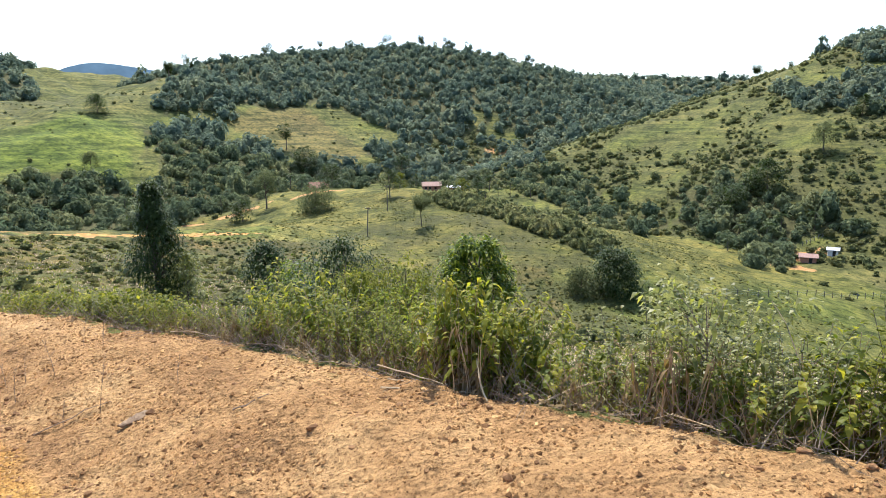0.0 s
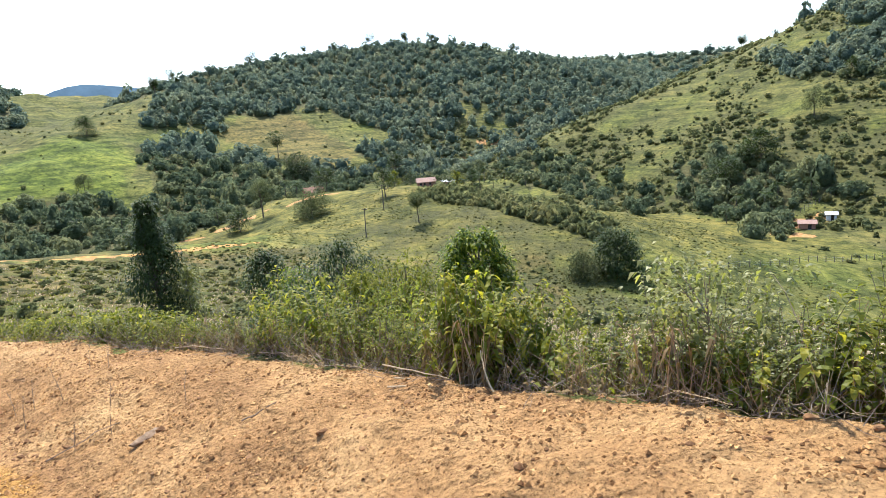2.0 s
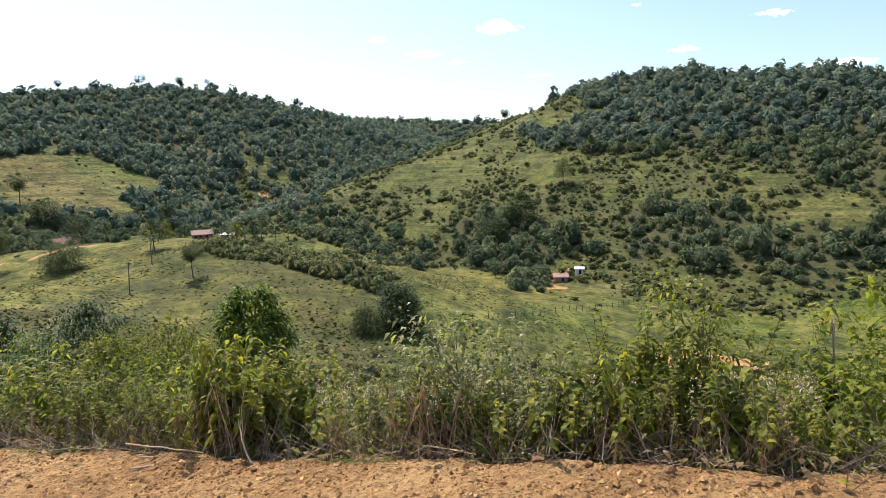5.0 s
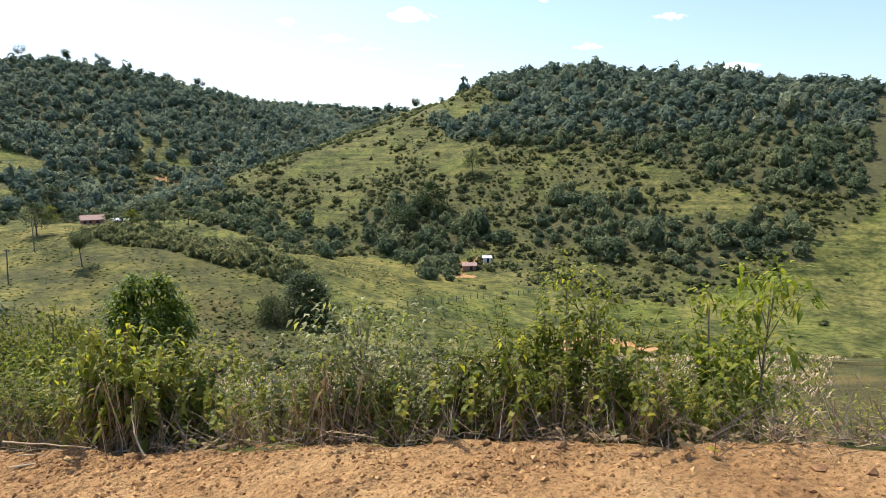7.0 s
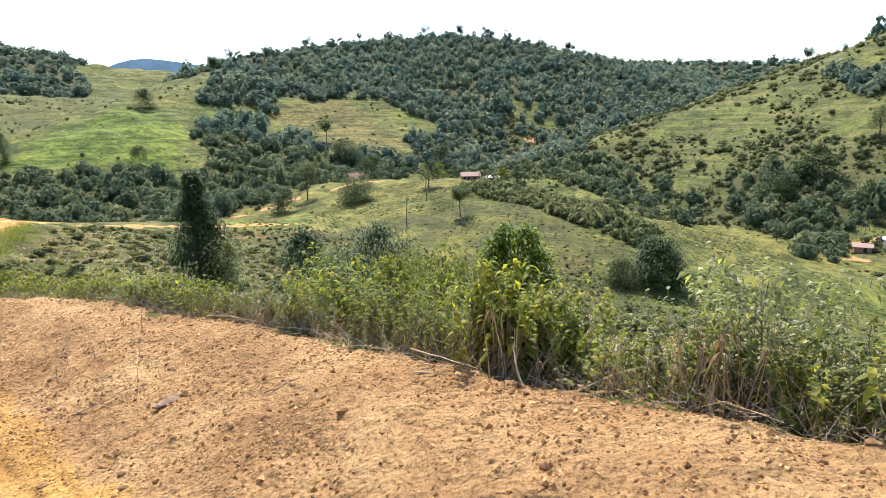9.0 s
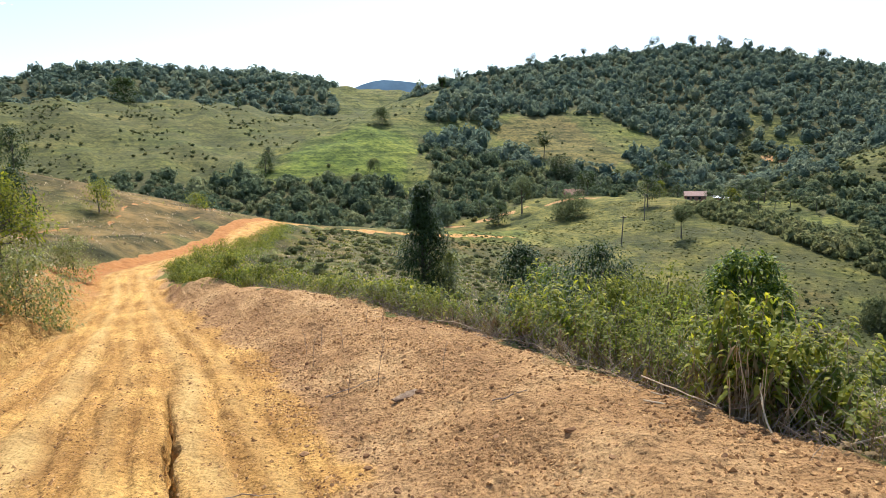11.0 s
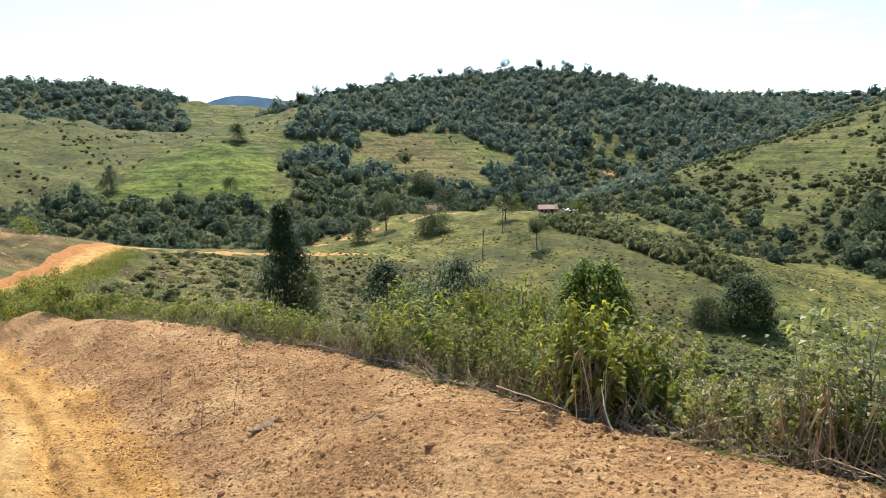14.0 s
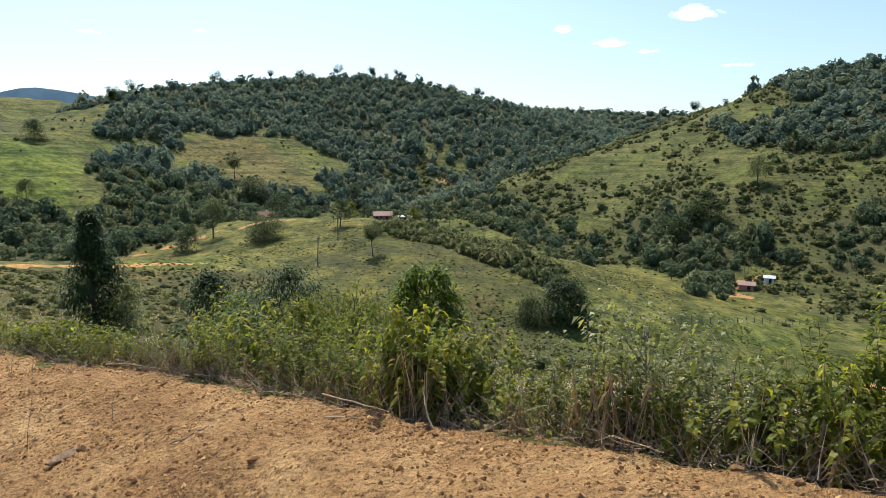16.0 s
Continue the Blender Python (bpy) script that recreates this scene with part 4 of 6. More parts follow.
def tree(name, label, category, x, y, height, width, leaves, leaf, material, trunk=0.25, seed=0, outline=None, limbs=9, clusters=40, group="", bark=None, detail=False, slim=0.5, spread=0.5, sink=0.05, droop=1.0):
    """A tree or shrub: tapered trunk, limbs and a crown of many leaves in loose clusters. outline(u): half width at height u."""
    g = np.random.RandomState(seed)
    ob = thing(name, on_ground(x, y, sink), label, category, group)
    outline = outline or (lambda u: np.sqrt(np.clip(1 - (2 * u - 1) ** 2, 0, 1)))
    low = height * trunk
    p = bent_stem(g, height * 0.86, 0.06, 8, 0.03)
    r = max(0.005, height * (0.018 if height > 2 else 0.008))
    part("trunk", tube(p, r * 1.25, r * 0.25, 7), bark or BARK, ob)
    u = g.uniform(0, 1, clusters) ** 0.85
    a = g.uniform(0, 6.283, clusters)
    rad = outline(u) * width / 2 * g.uniform(0.35, 1.0, clusters) ** 0.6
    c = np.stack([rad * np.cos(a), rad * np.sin(a), low + u * (height - low) * 0.97], 1)
    wood = []
    for i in range(min(limbs, clusters)):
        q0 = along(p, np.clip(np.array([(c[i, 2] * 0.72) / (height * 0.86)]), 0.05, 0.95))[0]
        mid = (q0 + c[i]) / 2 + [0, 0, 0.06 * height * g.uniform(-0.3, 1)]
        wood.append(tube(np.array([q0, mid, c[i]]), r * 0.5, r * 0.12, 4))
    if wood:
        part("branchwork", merge(wood), bark or BARK, ob, kind="stuff")
    k = g.randint(0, clusters, leaves)
    size = width / clusters ** (1 / 3) * spread
    off = g.normal(0, 1, (leaves, 3)) * size * [1, 1, 0.75] * (0.3 + 0.7 * outline(u[k]))[:, None]
    foot = c[k] + off
    foot[:, 2] = np.maximum(foot[:, 2], low * 0.5)
    way = norm(off + g.normal(0, 0.6, off.shape) * size + [0, 0, 0.2 * size])
    ln = leaf * g.uniform(0.6, 1.3, leaves)
    part("crown", leaf_mesh(foot, way, ln, ln * slim, droop * g.uniform(0.2, 1.2, leaves), 0.2, detail), material, ob, kind="stuff")
    return ob


# ---- the weed border along the outer edge of the soil ----
W1 = weed(1, 1.3, 12, 0.15, 0.34, LEAF_WEED, 0.3, 44, 0.40, 0.12, stem=DRY_STEM, label="bright yellow-green weed clump with hanging lance-shaped leaves")
W2 = weed(2, 1.25, 9, 0.155, 0.26, LEAF_WEED, 1.1, 32, 0.38, 0.3, 1.2, stem=DRY_STEM, label="tall weed clump with dry brown stalks at its foot")
W3 = weed(3, 1.3, 12, 0.09, 0.40, LEAF_GREY, 0.15, 52, 0.5, 0.2, 0.5, stem=TWIG, label="grey-green bushy weed with small oval leaves")
W4 = weed(4, 0.8, 10, 0.125, 0.34, LEAF_WEED, 0.6, 20, 0.46, 0.2, 0.8, label="low leafy green weed clump")
W5 = weed(5, 1.05, 10, 0.15, 0.28, LEAF_DRY, 1.4, 8, 0.24, 0.4, 1.2, stem=DRY_STEM, label="half-dead brown weed clump with withered seed heads")
W6 = weed(6, 1.0, 12, 0.09, 0.42, LEAF_SHRUB, 0.7, 40, 0.5, 0.15, 0.4, stem=TWIG, label="small-leaved dark green roadside shrub")
W7 = weed(7, 1.6, 8, 0.135, 0.3, LEAF_YELLOW, 0.1, 44, 0.4, 0.35, 0.8, stem=TWIG, label="tall yellow-green weed rising above its neighbours")


def weed_border():
    def at(kind, far, n, turn, size):
        x, y = by_road(far, n)
        return kind, x, y, turn, size

    rows = [
        (W6, -3.58, 8.90, 152, 0.53), (W4, -3.16, 8.91, 249, 1.04), (W6, -2.80, 8.84, 131, 1.08), (W1, -2.43, 9.05, 256, 1.18), (W1, -2.26, 9.44, 277, 1.45), (W1, -1.78, 8.15, 147, 1.12),
        (W4, -1.45, 7.57, 202, 1.48), (W6, -1.15, 6.73, 169, 0.91), (W6, -0.90, 6.78, 138, 1.03), (W4, -1.28, 8.78, 119, 1.60), (W7, -0.90, 8.70, 148, 1.08), (W7, -0.60, 7.86, 93, 1.06),
        (W6, -0.54, 6.16, 26, 0.86), (W6, -0.26, 5.78, 337, 0.74), (W4, -0.36, 7.37, 150, 1.60), (W1, -0.08, 6.01, 322, 0.63), (W2, 0.08, 5.45, 258, 0.94), (W2, 0.28, 5.34, 316, 0.99),
        (W1, 0.49, 5.49, 129, 0.94), (W4, 0.66, 5.60, 346, 1.37), (W4, 0.83, 5.31, 69, 1.14), (W1, 0.80, 6.29, 110, 1.13), (W4, 1.02, 5.40, 97, 0.96), (W6, 1.18, 4.98, 106, 0.62),
        (W6, 1.35, 4.68, 152, 0.69), (W5, 1.41, 4.35, 318, 0.76), (W3, 1.57, 4.63, 7, 0.94), (W6, 1.55, 4.20, 171, 0.80), (W3, 1.77, 4.30, 33, 0.96), (W4, 1.76, 4.3, 335, 0.75),
        (W3, 2.03, 4.33, 176, 0.94), (W3, 2.12, 4.11, 293, 0.87), (W3, 2.10, 3.72, 20, 0.72), (W3, 2.25, 3.72, 350, 0.66), (W4, 1.92, 3.74, 49, 0.76), (W6, 2.40, 3.71, 206, 0.75),
        (W4, 2.39, 3.45, 28, 0.82), (W6, 2.72, 3.82, 54, 0.98), (W4, 2.36, 3.48, 0, 1.05), (W6, 2.83, 3.86, 192, 1.30), (W2, 2.63, 3.23, 274, 0.70), (W7, 3.10, 3.61, 165, 0.87),
        (W7, 3.33, 3.66, 184, 0.98), (W6, 2.94, 3.20, 165, 0.83), (W6, 3.30, 3.28, 253, 1.30), (W4, 3.22, 2.94, 174, 1.19), (W4, 3.18, 2.71, 33, 0.82), (W4, 3.27, 2.63, 113, 0.63),
        (W6, 4.09, 3.23, 1, 1.26), (W1, 3.58, 2.62, 341, 0.46), (W7, 3.99, 2.78, 117, 0.81), (W7, 4.25, 2.82, 235, 0.90), (W4, 3.81, 2.41, 99, 0.85), (W4, 3.46, 2.38, 219, 0.45),
    ]
    first = set()
    for kind, x, y, turn, size in rows:
        if kind not in first:
            first.add(kind)
            set_at(kind, x, y, turn, size)
        else:
            copies(kind, [(x, y, turn, size)])
    g = np.random.RandomState(12)
    for _ in range(64):
        far = g.uniform(-9, 26)
        n = soil_edge(far) + g.uniform(0.5, 5.0 if far < 7 else 2.2)
        x, y = by_road(far, n)
        small = 1.0 if far < 6 else 0.62
        copies((W4, W6, W4, W6, W1, W1)[g.randint(6)], [(x, y, g.uniform(0, 360), small * g.uniform(0.6, 1.0))])
    for far, n, size in ((6.6, 4.75, 0.5), (7.2, 4.6, 0.55), (7.9, 4.55, 0.5), (8.5, 4.5, 0.45), (7.5, 5.1, 0.55), (5.9, 4.9, 0.5), (2.2, 4.75, 0.55), (-0.6, 4.9, 0.6)):
        copies(W5, [(*by_road(far, n), 97 * far, size)])
    for _ in range(46):
        far = g.uniform(4.5, 20)
        x, y = by_road(far, soil_edge(far) + 0.2 + 1.5 * g.uniform() ** 1.5)
        copies((W4, W1, W4, W6, W3)[g.randint(5)], [(x, y, g.uniform(0, 360), g.uniform(0.34, 0.62))])


weed_border()


def sheaf(x, y, height, count, spread, material, label, seed):
    """A clump of bare upright dead stalks with a few shreds of leaf."""
    g = np.random.RandomState(seed)
    ob = thing("dead_stalk_clump", on_ground(x, y, 0.02), label, "dead stalks", "dead stalk clumps")
    stalks, shreds = [], []
    for _ in range(count):
        h = height * g.uniform(0.55, 1.0)
        p = bent_stem(g, h, g.uniform(0.03, 0.32), 5, 0.06) + [g.normal(0, spread), g.normal(0, spread), 0]
        stalks.append(tube(p, g.uniform(0.003, 0.006), 0.002, 4))
        u = g.uniform(0.15, 1, 3)
        way = np.stack([g.normal(0, 1, 3), g.normal(0, 1, 3), g.uniform(-1.4, 0.2, 3)], 1)
        shreds.append(leaf_mesh(along(p, u), way, g.uniform(0.06, 0.16, 3), 0.03, 1.3, 0.35, False))
    part("stalk", merge(stalks), material, ob, kind="stuff")
    part("withered_foliage", merge(shreds), LEAF_DRY, ob, "curled brown dead leaves", kind="stuff")


PALE, BROWN = "sheaf of pale dead stalks standing among green weeds", "brown dead stems standing at the soil edge"
sheaf(0.22, 5.02, 0.75, 18, 0.09, STRAW, PALE, 61)
sheaf(0.42, 5.15, 0.5, 8, 0.09, STRAW, PALE, 62)
sheaf(1.42, 4.05, 0.75, 14, 0.12, DRY_STEM, BROWN, 63)
sheaf(1.72, 3.98, 0.75, 10, 0.14, DRY_STEM, BROWN, 64)
sheaf(1.60, 4.12, 0.55, 9, 0.14, DRY_STEM, BROWN, 65)
sheaf(-1.05, 6.62, 0.5, 10, 0.18, DRY_STEM, BROWN, 66)
sheaf(-0.42, 5.85, 0.45, 10, 0.2, DRY_STEM, BROWN, 67)
sheaf(2.95, 3.02, 0.6, 10, 0.14, DRY_STEM, BROWN, 68)


def strewn(name, material, count, where, make, label, category, seed):
    """Many small loose pieces as one object."""
    g = np.random.RandomState(seed)
    ob = new(name, mesh_from(name, *merge([make(g, *where(g)) for _ in range(count)]), material))
    return tagged(ob, label, category, kind="stuff")


def undergrowth():
    """Low leaves and twigs that fill the border, and the grass of the slopes."""
    g = np.random.RandomState(31)
    k = 26000
    far = g.uniform(-12, 34, k)
    n = soil_edge(far) + 0.2 + 6.5 * g.uniform(0, 1, k) ** 1.4 + 0.25 * np.sin(far * 2.1)
    xy = np.array([by_road(a, b) for a, b in zip(far, n)])
    z = lie(xy[:, 0], xy[:, 1])
    clump = 0.5 + 0.5 * waves(xy[:, 0], xy[:, 1], 1.6, 51)
    h = g.uniform(0.02, 1, k) * (0.08 + 0.40 * np.clip(clump, 0, 1)) * (1 - 0.5 * ramp(far, 6, 11))
    base = np.stack([xy[:, 0], xy[:, 1], z + h], 1)
    way = np.stack([g.normal(0, 1, k), g.normal(0, 1, k), g.uniform(-0.2, 0.9, k)], 1)
    size = g.uniform(0.05, 0.12, k)
    half = g.uniform(size=k) < np.where(n < soil_edge(far) + 0.9, 0.14, 0.6)
    for mask, mat, nm, lab in ((half, LEAF_WEED, "undergrowth", "low leafy green undergrowth between the weeds"), (~half, LEAF_DRY, "dry_undergrowth", "dry brown leaves and litter among the weeds")):
        s = 1.0 if nm == "undergrowth" else 0.8
        b = base[mask].copy()
        if s < 1:
            b[:, 2] -= h[mask] * 0.6
        ob = new(nm, mesh_from(nm, *leaf_mesh(b, way[mask], size[mask] * s, size[mask] * 0.42, 0.6, 0.2, False), mat))
        tagged(ob, lab, "undergrowth", kind="stuff")

    def where(g):
        f = g.uniform(-8, 16)
        return *by_road(f, soil_edge(f) - 0.1 + 0.5 * g.uniform(0, 1) + 1.2 * g.uniform(0, 1) ** 2), g

    def twig(g, x, y, _):
        z = float(lie(x, y)[0])
        a, l = g.uniform(0, 6.283), g.uniform(0.12, 0.45)
        d = np.array([math.cos(a), math.sin(a), g.uniform(-0.05, 1.3)])
        p = np.array([x, y, z + g.uniform(0, 0.06)]) + np.outer(np.linspace(0, 1, 4), d) * l + g.normal(0, 0.02, (4, 3))
        p[:, 2] = np.maximum(p[:, 2], lie(p[:, 0], p[:, 1]) + 0.004)
        return tube(p, g.uniform(0.0015, 0.004), 0.001, 3)

    strewn("dry_twigs", TWIG, 4200, where, twig, "tangle of dry grey twigs under the weeds", "twigs", 32)
    strewn("dry_straw", STRAW, 420, lambda g: (*by_road(g.uniform(-6, 12), 4.6 + 0.9 * g.uniform(0, 1)), g), twig, "pale dry straw and broken stalks at the soil edge", "straw", 33)


undergrowth()


def grass():
    """Tufts of grass blades over the slopes, thinning with distance."""
    g = np.random.RandomState(41)
    k = 30000
    r = 6 * np.exp(g.uniform(0, math.log(75 / 6), k))
    a = np.radians(g.uniform(-74, 62, k))
    x, y = r * np.sin(a), r * np.cos(a)
    s, n, _ = road_frame(x, y)
    far = s - HERE
    keep = (n > soil_edge(far) + 0.3) | (n < -1.8 - bank_foot(far)) & ((r < 18) | (g.uniform(size=k) < 0.35))
    x, y, r, n = x[keep], y[keep], r[keep], n[keep]
    z = lie(x, y)
    k = len(x)
    big = 0.08 + 0.003 * r
    blades = 4
    base = np.repeat(np.stack([x, y, z - 0.01], 1), blades, 0)
    base[:, :2] += g.normal(0, 1, (k * blades, 2)) * np.repeat(big, blades)[:, None] * 0.7
    way = np.stack([g.normal(0, 0.5, k * blades), g.normal(0, 0.5, k * blades), np.ones(k * blades)], 1)
    ln = np.repeat(big, blades) * g.uniform(0.8, 2.0, k * blades)
    dry = np.repeat(g.uniform(size=k) < np.where(n < 0, 0.9, np.where(r > 13, 0.5, 0.4)), blades)
    for mask, mat, nm, lab in ((~dry, LEAF_SHRUB, "grass", "green grass tufts over the slope"), (dry, STRAW, "dry_grass", "dry straw-coloured grass on the bank and slope")):
        ob = new(nm, mesh_from(nm, *leaf_mesh(base[mask], way[mask], ln[mask], ln[mask] * 0.16, 0.5, 0.1, False), mat))
        tagged(ob, lab, "grass", kind="stuff")


grass()


def bank_grass():
    """Long dry grass hanging over the cut bank's upper edge."""
    g = np.random.RandomState(43)
    k = 9000
    far = g.uniform(-4, 27, k)
    n = -1.35 - bank_foot(far) - 2.2 * g.uniform(size=k) ** 1.6
    xy = np.array([by_road(a, b) for a, b in zip(far, n)])
    keep = waves(xy[:, 0], xy[:, 1], 1.7, 52) + g.uniform(-0.7, 0.7, k) > -0.1
    xy, k = xy[keep], keep.sum()
    base = np.stack([xy[:, 0], xy[:, 1], lie(xy[:, 0], xy[:, 1]) - 0.02], 1)
    way = np.stack([g.normal(0.35, 0.6, k), g.normal(0.35, 0.6, k), g.uniform(0.3, 1.0, k)], 1)
    ln = g.uniform(0.12, 0.42, k)
    dry = g.uniform(size=k) < 0.8
    for mask, mat, nm, lab in ((dry, LEAF_DRY, "dry_bank_grass", "long dry grass hanging over the edge of the bank"), (~dry, LEAF_WEED, "bank_grass", "green grass and herbs along the edge of the bank")):
        tagged(new(nm, mesh_from(nm, *leaf_mesh(base[mask], way[mask], ln[mask], ln[mask] * 0.09, 1.1, 0.1, False), mat)), lab, "grass", kind="stuff")


bank_grass()

# ---- trees and shrubs that stand on their own ----
def column(u):
    return np.where(u < 0.25, 0.72 + 1.1 * u, 1.0 - 0.88 * np.clip((u - 0.25) / 0.75, 0, 1) ** 1.1)


def dome(u):
    return np.sqrt(np.clip(1 - u ** 2.2, 0, 1)) * (0.75 + 0.25 * np.minimum(u * 4, 1))


def umbrella(u):
    return np.clip(0.35 + 0.9 * u, 0, 1)


tree("column_tree", "dark green column-shaped tree on the slope below the road", "tree", -11.4, 24.6, 5.0, 2.2, 13000, 0.15, LEAF_DARK, 0.03, 3, column, 26, 80, detail=False, slim=0.42, spread=0.62)
tree("glossy_bush", "dense round bush with glossy bright-tipped leaves", "bush", 1.15, 21.6, 3.7, 2.7, 6500, 0.2, LEAF_GLOSSY, 0.05, 4, dome, 14, 60, slim=0.45, spread=0.34)
tree("dark_bush", "dark leafy bush on the slope below the road", "bush", -5.5, 19.3, 2.4, 1.5, 3200, 0.13, LEAF_DARK, 0.05, 5, dome, 10, 36)
tree("sparse_tree", "thin half-bare sapling with sparse drooping leaves", "tree", -2.2, 13.2, 2.6, 1.9, 4200, 0.10, LEAF_DARK, 0.3, 6, dome, 9, 30, bark=TWIG, slim=0.4)
tree("sparse_tree", "thin half-bare sapling with sparse drooping leaves", "tree", -0.9, 12.6, 2.4, 1.5, 3000, 0.10, LEAF_SHRUB, 0.35, 7, dome, 8, 24, bark=TWIG, slim=0.35)
tree("shrub", "leafy green shrub on the slope below the weeds", "bush", -3.6, 15.5, 2.2, 2.0, 2200, 0.11, LEAF_GLOSSY, 0.1, 8, dome, 12, 34)
tree("sparse_tree", "brownish half-dry sapling among the slope shrubs", "tree", -1.6, 11.4, 1.9, 1.5, 2600, 0.09, LEAF_SHRUB, 0.2, 26, dome, 12, 24, bark=TWIG, slim=0.4)
tree("shrub", "dark leafy shrub low on the slope behind the weeds", "bush", -3.0, 11.8, 1.5, 1.8, 3200, 0.09, LEAF_DARK, 0.06, 27, dome, 10, 30)
tree("shrub", "pale-leaved shrub at the foot of the column tree", "bush", -10.0, 24.1, 2.1, 1.2, 2200, 0.11, LEAF_GREY, 0.1, 28, dome, 10, 26)
tree("round_tree", "dark round tree standing in the gully", "tree", 31.2, 109.5, 8.4, 8.8, 7000, 0.5, LEAF_DARK, 0.08, 9, dome, 16, 70)
tree("shrub", "grey-green shrub beside the round tree in the gully", "bush", 24.5, 107.5, 4.6, 5.6, 2600, 0.42, SCRUB, 0.05, 10, dome, 10, 36)

# taller shrubs that rise out of the weed border
tree("tall_weed", "tall leafy shrub rising above the roadside weeds", "weed", 3.55, 3.45, 1.68, 0.7, 1000, 0.065, LEAF_WEED, 0.35, 31, umbrella, 16, 30, bark=TWIG, slim=0.42, spread=0.34, group="tall weeds")
tree("tall_weed", "tall leafy shrub rising above the roadside weeds", "weed", 3.25, 3.72, 1.15, 0.6, 420, 0.085, LEAF_SHRUB, 0.3, 32, dome, 14, 26, bark=TWIG, slim=0.42, spread=0.36, group="tall weeds")
tree("tall_weed", "slender yellow-green weed with broad leaves at its tip", "weed", 4.2, 2.9, 1.55, 0.5, 380, 0.09, LEAF_YELLOW, 0.25, 33, umbrella, 8, 12, bark=TWIG, slim=0.45, spread=0.3, group="tall weeds")
tree("tall_weed", "slender yellow-green weed with broad leaves at its tip", "weed", 4.55, 2.75, 1.7, 0.55, 460, 0.09, LEAF_YELLOW, 0.25, 34, umbrella, 9, 14, bark=TWIG, slim=0.45, spread=0.3, group="tall weeds")
tree("open_shrub", "open dark-stemmed shrub with pale oval leaves beside dead stems", "bush", 1.95, 4.32, 1.35, 1.0, 800, 0.062, LEAF_GREY, 0.25, 35, umbrella, 22, 34, bark=TWIG, slim=0.5, spread=0.26, group="open shrubs")
tree("open_shrub", "open dark-stemmed shrub with pale oval leaves beside dead stems", "bush", 2.4, 4.05, 1.15, 0.8, 640, 0.062, LEAF_GREY, 0.25, 36, umbrella, 20, 30, bark=TWIG, slim=0.5, spread=0.26, group="open shrubs")

# the bank beside the road
tree("bank_shrub", "yellow-green upright shrub with hanging leaves on the cut bank", "bush", -12.95, 6.3, 1.9, 1.7, 3200, 0.10, LEAF_YELLOW, 0.08, 11, dome, 14, 24, slim=0.48, droop=0.4, spread=0.42)
tree("bank_shrub", "yellow-green upright shrub with hanging leaves on the cut bank", "bush", -14.1, 7.35, 1.25, 1.2, 1900, 0.10, LEAF_YELLOW, 0.1, 12, dome, 12, 22, slim=0.48, droop=0.4, spread=0.4)
tree("bank_shrub", "tall shrub with yellow feathery sprays above the bank", "bush", -17.6, 10.3, 2.9, 2.8, 5200, 0.10, LEAF_SHRUB, 0.12, 13, dome, 18, 46, slim=0.48, droop=0.4, spread=0.42)
tree("bank_shrub", "slender shrub with bright yellow sprays on the bank", "bush", -17.9, 11.0, 2.6, 2.3, 1300, 0.16, LEAF_YELLOW, 0.35, 14, dome, 18, 26, slim=0.45, droop=0.4, spread=0.32)
tree("bank_shrub", "low twiggy shrub on top of the cut bank", "bush", -13.6, 5.2, 0.9, 1.6, 1100, 0.09, LEAF_GREY, 0.05, 24, dome, 12, 26, bark=TWIG)
tree("bank_shrub", "low twiggy shrub on top of the cut bank", "bush", -16.5, 7.4, 1.1, 1.9, 1300, 0.1, LEAF_SHRUB, 0.05, 25, dome, 12, 26, bark=TWIG)
tree("grey_bush", "grey-green small-leaved bush hanging in a cleft of the bank", "bush", -13.9, 8.9, 1.9, 1.8, 6500, 0.075, LEAF_GREY, 0.03, 15, dome, 14, 44)
tree("grey_bush", "grey-green bush at the foot of the bank", "bush", -20.7, 15.1, 1.6, 1.3, 3000, 0.08, LEAF_GREY, 0.03, 16, dome, 10, 30)
tree("bank_tree", "small dark-leaved tree on the grassy rise", "tree", -19.8, 9.9, 3.7, 1.9, 3400, 0.12, LEAF_DARK, 0.4, 17, dome, 14, 34, bark=TWIG)
tree("bank_tree", "small dark-leaved tree on the grassy rise", "tree", -38.0, 24.5, 3.6, 2.4, 3400, 0.22, LEAF_DARK, 0.2, 18, dome, 12, 30)
tree("bank_tree", "small dark tree on the crest of the rise", "tree", -58.0, 38.0, 3.9, 2.6, 2200, 0.2, LEAF_DARK, 0.2, 19, dome, 10, 26)
tree("slope_bush", "dark bush on the brown grassy rise", "bush", -42.0, 22.0, 1.6, 3.2, 2000, 0.14, LEAF_WEED, 0.05, 20, dome, 10, 24)
tree("slope_bush", "dark bush on the brown grassy rise", "bush", -46.5, 27.0, 1.7, 3.4, 2000, 0.15, LEAF_DARK, 0.05, 21, dome, 10, 24)
tree("slope_bush", "round bush above the bend of the road", "bush", -51.0, 52.5, 1.5, 2.6, 1400, 0.16, LEAF_WEED, 0.05, 22, dome, 8, 20)
tree("slope_bush", "small tree beside the upper track", "tree", -44.0, 35.0, 2.6, 2.2, 1500, 0.16, LEAF_WEED, 0.15, 23, dome, 8, 20)

